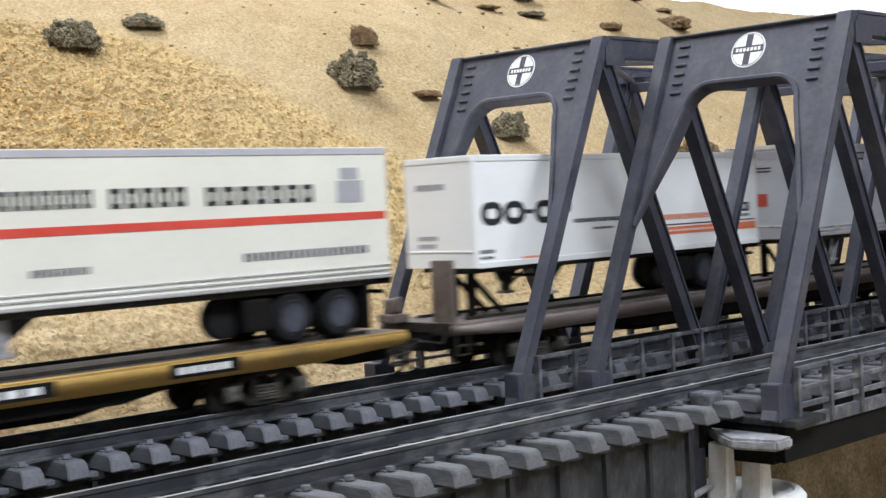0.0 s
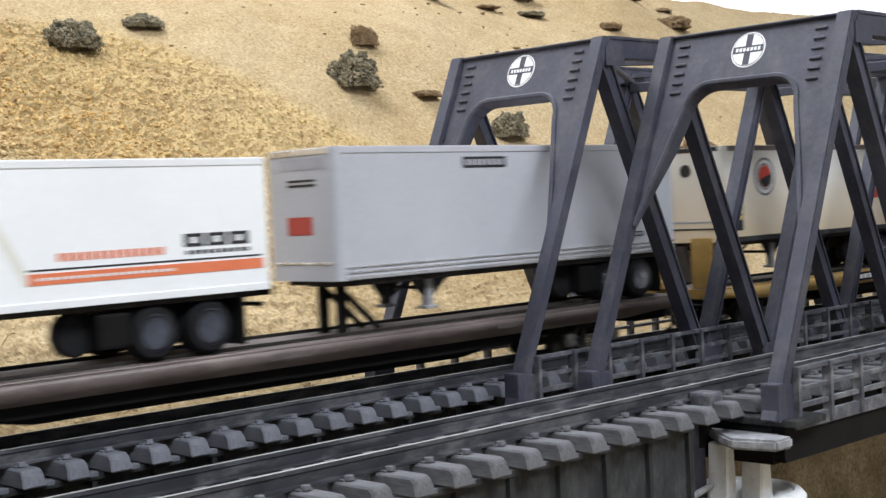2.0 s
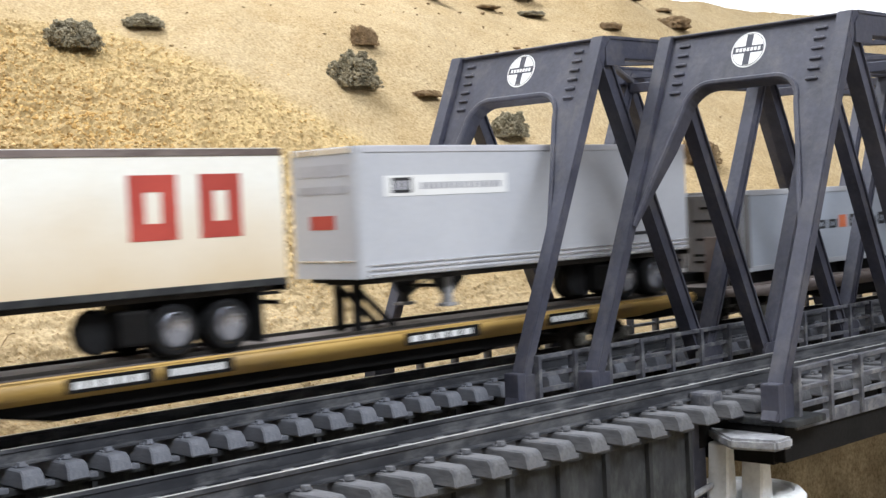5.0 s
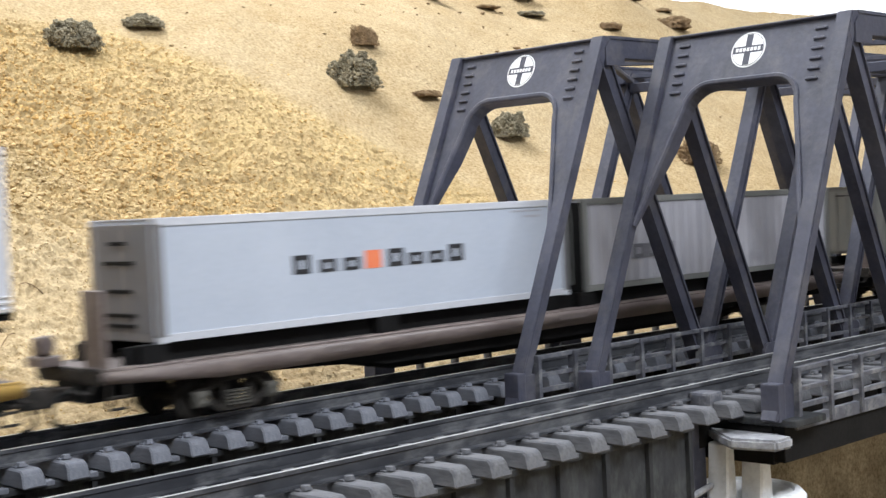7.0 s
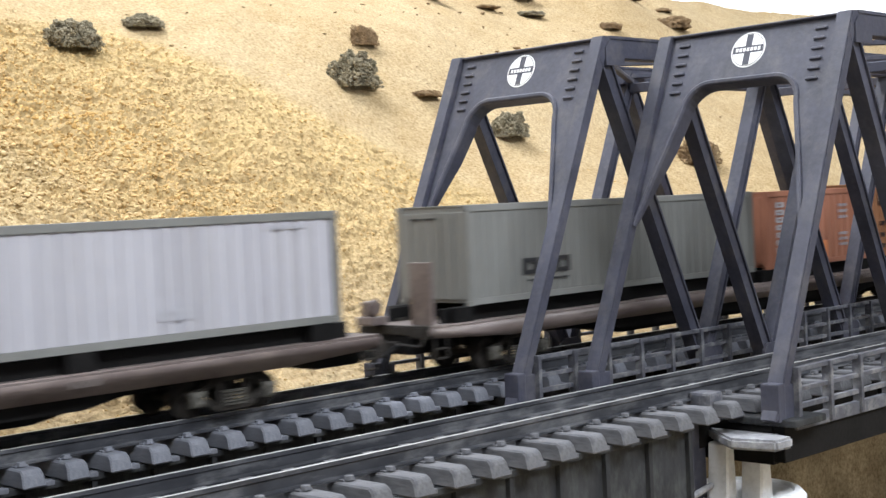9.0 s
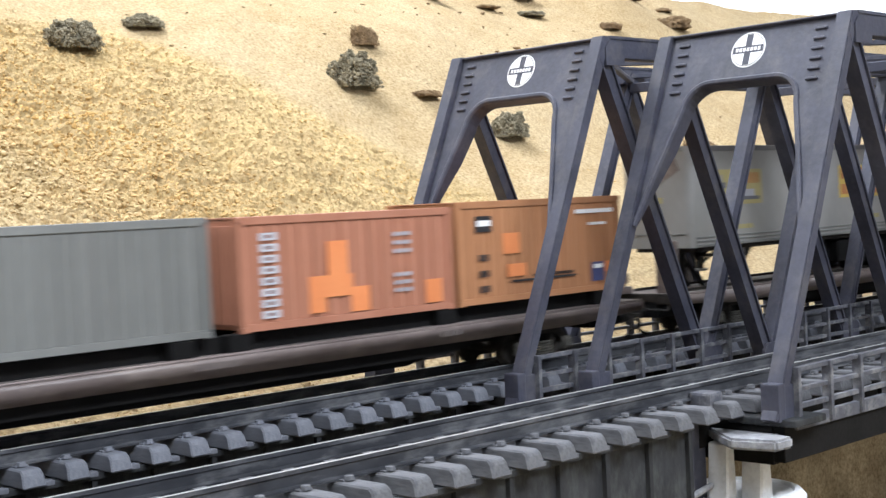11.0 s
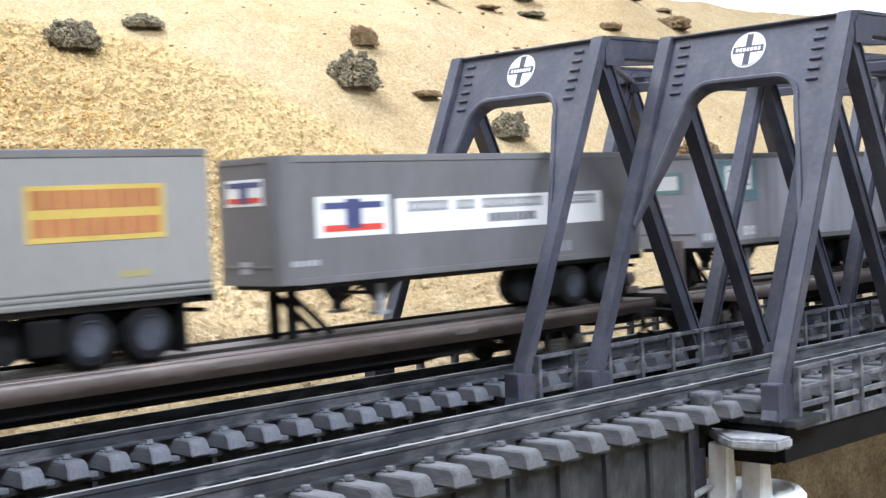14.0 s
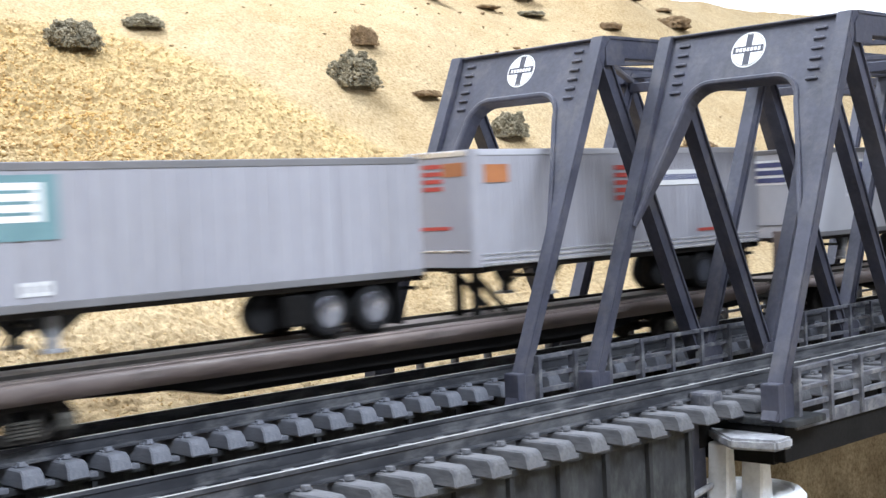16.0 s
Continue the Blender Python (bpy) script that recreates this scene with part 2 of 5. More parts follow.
def finish(name, bm, material, smooth=False):
    me = bpy.data.meshes.new(name)
    bmesh.ops.recalc_face_normals(bm, faces=bm.faces)
    bmesh.ops.scale(bm, vec=(MM, MM, MM), verts=bm.verts)
    bm.to_mesh(me)
    bm.free()
    me.materials.append(material)
    if smooth:
        for p in me.polygons:
            p.use_smooth = True
    return me


def part(name, bm, material, parent, label="", smooth=False):
    ob = new(name, finish(name, bm, material, smooth))
    ob.parent = parent
    return tagged(ob, label) if label else ob


def piece(name, mesh, parent, x=0, y=0, z=0):
    ob = new(name, mesh)
    ob.parent = parent
    ob.location = (x * MM, y * MM, z * MM)
    return ob


def box(bm, x0, x1, y0, y1, z0, z1, bev=0.0):
    vs = bmesh.ops.create_cube(bm, size=1)["verts"]
    for v in vs:
        v.co = Vector(((x0 + x1) / 2 + v.co.x * (x1 - x0), (y0 + y1) / 2 + v.co.y * (y1 - y0), (z0 + z1) / 2 + v.co.z * (z1 - z0)))
    if bev:
        es = list({e for v in vs for e in v.link_edges})
        bmesh.ops.bevel(bm, geom=es, offset=bev, segments=2, affect="EDGES", profile=0.6)
    return bm


def beam(bm, p, q, wide, deep, side=(0, 1, 0), bev=0.25):
    """A bar from p to q; deep is measured along side, wide across it."""
    p, q = Vector(p), Vector(q)
    d = (q - p).normalized()
    s = Vector(side)
    s = (s - d * s.dot(d)).normalized()
    w = d.cross(s)
    vs = bmesh.ops.create_cube(bm, size=1)["verts"]
    mid, length = (p + q) / 2, (q - p).length
    for v in vs:
        c = v.co.copy()
        v.co = mid + d * c.x * length + s * c.y * deep + w * c.z * wide
    if bev:
        es = list({e for v in vs for e in v.link_edges})
        bmesh.ops.bevel(bm, geom=es, offset=bev, segments=1, affect="EDGES")
    return bm


def rod(bm, p, q, r, n=16, r2=None):
    p, q = Vector(p), Vector(q)
    d = q - p
    m = Matrix.Translation((p + q) / 2) @ d.to_track_quat("Z", "Y").to_matrix().to_4x4()
    bmesh.ops.create_cone(bm, cap_ends=True, segments=n, radius1=r, radius2=r if r2 is None else r2, depth=d.length, matrix=m)
    return bm


def lathe(bm, rings, axis_p, n=24, caps=True):
    """Rings of (radius, offset along y) about a line along y through axis_p."""
    loops = []
    for r, o in rings:
        loops.append([bm.verts.new((axis_p[0] + r * math.cos(2 * math.pi * i / n), axis_p[1] + o, axis_p[2] + r * math.sin(2 * math.pi * i / n))) for i in range(n)])
    for a, b in zip(loops, loops[1:]):
        for i in range(n):
            bm.faces.new((a[i], a[(i + 1) % n], b[(i + 1) % n], b[i]))
    if caps:
        bm.faces.new(loops[0])
        bm.faces.new(list(reversed(loops[-1])))
    else:
        for i in range(n):
            bm.faces.new((loops[-1][i], loops[-1][(i + 1) % n], loops[0][(i + 1) % n], loops[0][i]))
    return bm


def slab(bm, outline, thick):
    """A plate from an outline of 3D points, thickened along the vector thick."""
    t = Vector(thick)
    a = [bm.verts.new(Vector(p)) for p in outline]
    b = [bm.verts.new(Vector(p) + t) for p in outline]
    bm.faces.new(a)
    bm.faces.new(list(reversed(b)))
    n = len(a)
    for i in range(n):
        bm.faces.new((a[i], b[i], b[(i + 1) % n], a[(i + 1) % n]))
    return bm


def B():
    return bmesh.new()


# ---- the hillside: one sheet, with a canyon under the bridges ----


def sig(v):
    return 1 / (1 + np.exp(-np.clip(v, -60, 60)))


def soft(v, k):
    return k * np.log1p(np.exp(np.clip(v / k, -50, 50)))


def hill_base(x, y):
    edge = 15 + 22 * sig((x - 90) / 6)
    q = y - edge
    h = -9 + 0.25 * q + 0.42 * soft(q - 45, 20) - 0.06 * soft(q - 190, 40)
    h = h + 14 * np.exp(-((y - 115) / 45) ** 2) * sig((150 - x) / 35)
    crest = 216 - 0.085 * np.maximum(x - 880, 0)
    h = np.minimum(h, crest) - 0.3 * np.maximum(y - 430, 0)
    low = -110 + 0.0 * x
    return low + (np.maximum(h, -140) - low) * sig((q + 4) / 1.6) * 1.0


LATTICE = np.random.RandomState(7).rand(256, 256)


def value_noise(x, y):
    xi, yi = np.floor(x).astype(int), np.floor(y).astype(int)
    fx, fy = x - xi, y - yi
    fx, fy = fx * fx * (3 - 2 * fx), fy * fy * (3 - 2 * fy)
    a, b = LATTICE[xi % 256, yi % 256], LATTICE[(xi + 1) % 256, yi % 256]
    c, d = LATTICE[xi % 256, (yi + 1) % 256], LATTICE[(xi + 1) % 256, (yi + 1) % 256]
    return (a * (1 - fx) + b * fx) * (1 - fy) + (c * (1 - fx) + d * fx) * fy - 0.5


def bank_mask(x, y):
    """Where the coarse scatter lies: the cut bank, up to its ragged brow."""
    ragged = 34 * value_noise(x / 37 + 3, y / 37) + 12 * value_noise(x / 11, y / 11 + 9)
    brow = 286 - 1.05 * np.maximum(x - 190, 0) + ragged
    return sig((brow - y) / 6) * sig((x + 400) / 40)


def clods(x, y):
    """Height of the clotted ground cover, along the slope's normal: rounded tops with sharp creases between them."""
    wx, wy = x + 3.0 * value_noise(x / 5, y / 5 + 31), y + 2.4 * value_noise(x / 5 + 17, y / 5)
    crumb = 0.5 - np.abs(value_noise(wx / 6.4, wy / 4.4)) * 2
    crumb2 = 0.5 - np.abs(value_noise(wx / 3.1 + 20, wy / 2.4 + 4)) * 2
    crumb3 = value_noise(x / 1.7 + 60, y / 1.5 + 14)
    body = 2.8 * crumb + 2.1 * crumb2 + 1.6 * crumb3 + 1.0 * value_noise(x / 0.95 + 7, y / 0.9 + 33) + 3.0 * value_noise(x / 14 + 5, y / 14)
    return body * (0.35 + 0.65 * sig((y - 110) / 14)) * (0.4 + 0.6 * sig((205 - x - 0.35 * (y - 60)) / 35))


def build_hill():
    xs = np.concatenate([np.linspace(-2700, -700, 40)[:-1], np.linspace(-700, -60, 50)[:-1], np.arange(-60, 280, 0.55), np.arange(280, 300, 1.6), np.arange(300, 620, 2.2), np.linspace(620, 1500, 150)[1:], np.linspace(1500, 3200, 40)[1:]])
    ys = np.concatenate([np.linspace(-700, 0, 30)[:-1], np.arange(0, 60, 1.0), np.arange(60, 300, 0.55), np.arange(300, 330, 1.6), np.arange(330, 470, 2.5), np.linspace(470, 1300, 40)[1:]])
    X, Y = np.meshgrid(xs, ys, indexing="ij")
    Z = hill_base(X, Y)
    mask = bank_mask(X, Y)
    up = sig((Z + 30) / 10)
    lumps = (16 * value_noise(X / 95, Y / 95 + 40) + 5 * value_noise(X / 33 + 8, Y / 33)) * sig((Y - 90) / 25) * up
    rough = clods(X, Y) * mask
    smooth = 1.0 * value_noise(X / 7, Y / 7 + 50) + 0.7 * value_noise(X / 2.6, Y / 2.6 + 70)
    Z = Z + lumps + rough * 0.9 + smooth * (1 - mask * 0.5) * 0.8
    Y = Y - rough * 0.75
    nx, ny = len(xs), len(ys)
    co = np.stack([X, Y, Z], -1).reshape(-1, 3) * MM
    i = np.arange(nx * ny).reshape(nx, ny)
    quads = np.stack([i[:-1, :-1], i[1:, :-1], i[1:, 1:], i[:-1, 1:]], -1).reshape(-1, 4)
    me = bpy.data.meshes.new("ground")
    me.vertices.add(len(co))
    me.vertices.foreach_set("co", co.ravel())
    me.loops.add(quads.size)
    me.loops.foreach_set("vertex_index", quads.ravel().astype(np.int32))
    me.polygons.add(len(quads))
    me.polygons.foreach_set("loop_start", np.arange(0, quads.size, 4, dtype=np.int32))
    me.polygons.foreach_set("use_smooth", np.ones(len(quads), dtype=bool))
    me.update(calc_edges=True)
    me.attributes.new("bank", "FLOAT", "POINT").data.foreach_set("value", (mask * sig((Y - 112) / 10)).ravel().astype(np.float32))
    me.attributes.new("canyon", "FLOAT", "POINT").data.foreach_set("value", (1 - up).ravel().astype(np.float32))
    me.materials.append(SAND)
    return tagged(new("ground", me), "tan sandy scenery hillside with coarse ochre ground cover", "hillside", kind="structure")


build_hill()


def ground_z(x, y):
    x, y = np.array([float(x)]), np.array([float(y)])
    z = hill_base(x, y)
    up = sig((z + 30) / 10)
    return float((z + (16 * value_noise(x / 95, y / 95 + 40) + 5 * value_noise(x / 33 + 8, y / 33)) * sig((y - 90) / 25) * up)[0])


# glowing white sky board behind the hill, and the unseen room round the layout
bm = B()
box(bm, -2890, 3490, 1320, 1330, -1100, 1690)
tagged(new("backdrop", finish("backdrop", bm, SKYBOARD)), "white sky backdrop board behind the hills, made to glow", "backdrop", kind="structure")
# unseen walls, ceiling and floor, added to close the room and bounce light
bm = B()
box(bm, -2900, 3500, -2400, -2300, -1100, 1700)
tagged(new("wall_south", finish("wall_south", bm, WALL)), "plain pale room wall, unseen, added to bounce light", "wall", kind="structure")
bm = B()
box(bm, -3000, -2900, -2400, 1330, -1100, 1700)
tagged(new("wall_west", finish("wall_west", bm, WALL)), "plain pale room wall, unseen, added to bounce light", "wall", kind="structure")
bm = B()
box(bm, -3000, 3600, -2400, 1330, 1700, 1750)
tagged(new("ceiling", finish("ceiling", bm, WALL)), "plain pale room ceiling, unseen, added to bounce light", "ceiling", kind="structure")

bm = B()
box(bm, 3500, 3600, -2400, 1330, -1100, 1700)
tagged(new("wall_east", finish("wall_east", bm, WALL)), "plain pale room wall, unseen, added to bounce light", "wall", kind="structure")
bm = B()
box(bm, -3000, 3600, -2400, 1330, -1150, -1100)
tagged(new("floor", finish("floor", bm, WALL)), "plain pale room floor, unseen, added to close the room", "floor", kind="structure")

# ---- tracks ----
NEAR_Y = -68.2


def rail_mesh(bm, y, x0, x1, z=0.0):
    prof = [(-0.55, 0), (0.55, 0), (0.55, -0.75), (0.2, -1.0), (0.2, -2.9), (1.2, -3.25), (1.2, -3.6), (-1.2, -3.6), (-1.2, -3.25), (-0.2, -2.9), (-0.2, -1.0), (-0.55, -0.75)]
    slab(bm, [(x0, y + a, z + b) for a, b in prof], (x1 - x0, 0, 0))


def tie_mesh(name, half_near, half_far, mat):
    """A moulded bridge tie with a rounded top, a sloping end and a tie plate with its bolt."""
    bm = B()
    w = 2.7
    out = [(-half_near - 0.3, -7.5), (-half_near + 0.7, -4.6), (-half_near + 1.6, -3.75), (half_far - 1.8, -3.75), (half_far - 0.5, -4.9), (half_far, -7.5)]
    slab(bm, [(-w, a, b) for a, b in out], (2 * w, 0, 0))
    for v in bm.verts:
        if v.co.z > -4.6:
            v.co.x *= 0.87
    bmesh.ops.bevel(bm, geom=list(bm.edges), offset=0.35, segments=1, affect="EDGES")
    for s in (-1, 1):
        box(bm, -1.5, 1.5, s * 8.8 - 2.6, s * 8.8 + 2.6, -3.9, -3.35, 0.12)
        rod(bm, (0, s * 11.3, -3.5), (0, s * 11.3, -2.7), 1.1, 8, 0.95)
    lug = 2.2 if half_near < 20 else 1.1
    box(bm, 2.6, 2.6 + lug, -half_near + 0.6, -half_near + 3.2, -7.7, -6.6, 0.25)
    return finish(name, bm, mat)


def track(name, label, y, z, x0, x1, pitch, phase, near_half, mat):
    t = thing(name, label, "railway track", 0, y, z, kind="structure")
    for side in (-8.75, 8.75):
        bm = B()
        rail_mesh(bm, side, x0, x1)
        r = part("rail", bm, RAIL, t)
        bm = B()
        box(bm, x0, x1, side - 0.42, side + 0.42, 0.0, 0.05)
        part("rail_head", bm, RAILTOP, r, "bright worn running surface")
    me = tie_mesh("tie", near_half, 16.0, mat)
    lo, hi = math.ceil((-150 - phase) / pitch), math.floor((640 - phase) / pitch)
    for k in range(lo, hi + 1):
        piece("tie", me, t, phase + k * pitch, 0, 0)
    # the ties beyond, joined
    n = len(me.vertices)
    co = np.zeros(n * 3)
    me.vertices.foreach_get("co", co)
    co = co.reshape(-1, 3)
    faces = [list(p.vertices) for p in me.polygons]
    spots = [phase + k * pitch for k in range(math.ceil((x0 - phase) / pitch), math.floor((x1 - phase) / pitch)) if k < lo or k > hi]
    verts = np.concatenate([co + np.array((x * MM, 0, 0)) for x in spots])
    rest = bpy.data.meshes.new("far_ties")
    rest.from_pydata(verts.tolist(), [], [[i + n * j for i in f] for j in range(len(spots)) for f in faces])
    rest.materials.append(mat)
    ob = new("tie_run", rest)
    ob.parent = t
    tagged(ob, kind="stuff")
    return t


track("far_track", "black weathered rails on grey moulded bridge ties", 0, 0, -2320, 2480, 10.18, 2.75, 16.8, TIE)
track("near_track", "empty worn grey rails on chunky weathered ties", NEAR_Y, -0.65, -2320, 2480, 10.42, 34.0, 21.1, NEARTIE)


def approach_girder(label, y, x0, x1, z_top, half):
    g = thing("plate_girder", label, "bridge girder", 0, y, 0, group="approach plate girders")
    for s in (-1, 1):
        bm = B()
        box(bm, x0, x1, s * half - 0.6, s * half + 0.6, z_top - 44, z_top, 0.1)
        web = part("web_plate", bm, GIRDER, g)
        bm = B()
        box(bm, x0, x1, s * half - 2.2, s * half + 2.2, z_top - 1.6, z_top - 0.2, 0.2)
        part("flange", bm, GIRDER, g)
        me = None
        x = x1 - 1.2
        while x > x0:
            if me is None:
                bm = B()
                box(bm, -0.7, 0.7, -1.8, 1.8, z_top - 43, z_top - 1.6, 0.15)
                me = finish("stiffener", bm, GIRDER)
            piece("stiffener", me, g, x, s * half, 0)
            x -= 15.5 if x > -200 and x < 800 else 62.0
    # flat black sheet put in for the shade between the ties
    bm = B()
    box(bm, x0, x1, -half + 3, half - 3, z_top - 6, z_top - 3)
    part("bottom_lattice", bm, BLACK, g)
    return g


approach_girder("weathered dark grey plate girder under the near track", NEAR_Y, -2320, 114.5, -8.0, 15.5)
approach_girder("dark plate girder under the far track", 0, -2320, 108, -7.4, 11.0)
approach_girder("weathered dark grey plate girder beyond the near truss", NEAR_Y, 640, 2480, -8.0, 15.5)
approach_girder("dark plate girder beyond the far truss", 0, 640, 2480, -7.4, 11.0)

# ---- truss bridges ----
LEAN = 0.434
HALF_W = 30.6
TOP_Z = 92.2
PANEL = 85.0


def emblem(parent, org, u, v, n):
    """Round white herald with a dark cross, set into the portal plate."""
    def disc(r, off, t, mat, nm, lab):
        bm = B()
        pts = [org + u * (r * math.cos(2 * math.pi * i / 40)) + v * (r * math.sin(2 * math.pi * i / 40)) + n * off for i in range(40)]
        slab(bm, pts, n * t)
        return part(nm, bm, mat, parent, lab)
    disc(5.3, 0.0, 0.12, WHITE, "herald_disc", "round white herald")
    ring = disc(4.9, 0.12, 0.04, BRIDGE, "herald_ring", "dark ring of the herald")
    disc(4.75, 0.16, 0.04, WHITE, "herald_field", "white field of the herald")
    bm = B()
    for (a0, a1, b0, b1) in ((-1.0, 1.0, -4.6, 4.6), (-4.7, 4.7, -1.0, 1.1)):
        slab(bm, [org + u * a + v * b + n * 0.2 for a, b in ((a0, b0), (a1, b0), (a1, b1), (a0, b1))], n * 0.05)
    part("herald_cross", bm, BRIDGE, parent, "dark cross of the herald")
    bm = B()
    for i in range(7):
        a = -3.9 + i * 1.15
        slab(bm, [org + u * (a + p) + v * q + n * 0.26 for p, q in ((0, -0.5), (0.8, -0.5), (0.8, 0.55), (0, 0.55))], n * 0.04)
    part("herald_bars", bm, WHITE, parent, "small white bars across the herald")


def portal(bridge, xf, y0, z0, back=1):
    """Portal plate with an arched opening, in the leaning plane of the end posts. back=-1 mirrors it for the far end."""
    nrm = math.hypot(1, LEAN)
    u = Vector((0, 1, 0))
    v = Vector((back * LEAN, 0, 1)) / nrm
    n = Vector((-back, 0, LEAN)) / nrm
    org = Vector((xf, y0, z0))
    L = TOP_Z * nrm
    W = HALF_W - 0.15
    half = [(W, TOP_Z), (W, 39.5), (26.4, 39.5), (24.4, 47.5), (22.5, 55.0), (20.9, 61.0), (19.5, 66.2)]
    for i in range(9):
        a = math.pi / 2 * i / 8
        half.append((10.2 + 8.2 * math.cos(a), 70.4 + 7.8 * math.sin(a)))
    half = [(a, z * nrm) for a, z in half]
    pts = half + [(-a, b) for a, b in reversed(half)]
    bm = B()
    slab(bm, [org + u * a + v * b - n * 2.9 for a, b in pts], n * 1.4)
    plate = part("portal_plate", bm, BRIDGE, bridge, "arched portal plate in dark grey")
    bm = B()
    beam(bm, org - u * 26 + v * (L - 0.35) - n * 1.6, org + u * 26 + v * (L - 0.35) - n * 1.6, 0.7, 2.6, n)
    part("portal_cap", bm, BRIDGE, plate)
    # raised lip round the opening
    bm = B()
    inner = pts[2:-2]
    rows = []
    for k, (a, b) in enumerate(inner):
        (a0, b0), (a1, b1) = inner[max(k - 1, 0)], inner[min(k + 1, len(inner) - 1)]
        d = math.hypot(a1 - a0, b1 - b0)
        na, nb = (b0 - b1) / d, (a1 - a0) / d
        back_edge = -2.4 - 3.6 * min(1.0, (b / nrm - 39.5) / 22)
        rows.append([bm.verts.new(org + u * (a + na * o) + v * (b + nb * o) + n * h) for o, h in ((1.3, -1.6), (0.95, -0.95), (0.2, -0.8), (-0.25, -1.1), (-0.35, -1.7), (-0.35, back_edge), (0.9, back_edge))])
    for p, q in zip(rows, rows[1:]):
        for k in range(7):
            bm.faces.new((p[k], p[(k + 1) % 7], q[(k + 1) % 7], q[k]))
    bm.faces.new(rows[0])
    bm.faces.new(list(reversed(rows[-1])))
    part("arch_lip", bm, BRIDGE, plate)
    for s in (-1, 1):
        for i in range(6):
            bm = B()
            c = org + u * s * (21.58 - 0.03 * i) + v * (89.08 - i * 2.667) * nrm - n * 1.3
            beam(bm, c - u * 1.75, c + u * 1.75, 0.8, 0.9, n, 0.2)
            part("stiffening_rib", bm, BRIDGE, plate)
    if back == 1:
        emblem(plate, org + v * (85.8 * nrm) - n * 1.5, u, v, n)


def gusset(bridge, x, y, z, w, h):
    bm = B()
    slab(bm, [(x - w, y, z - h), (x + w, y, z - h), (x + w, y, z + h * 0.5), (x + w * 0.6, y, z + h), (x - w * 0.6, y, z + h), (x - w, y, z + h * 0.5)], (0, 0.9, 0))
    part("gusset", bm, BRIDGE, bridge)


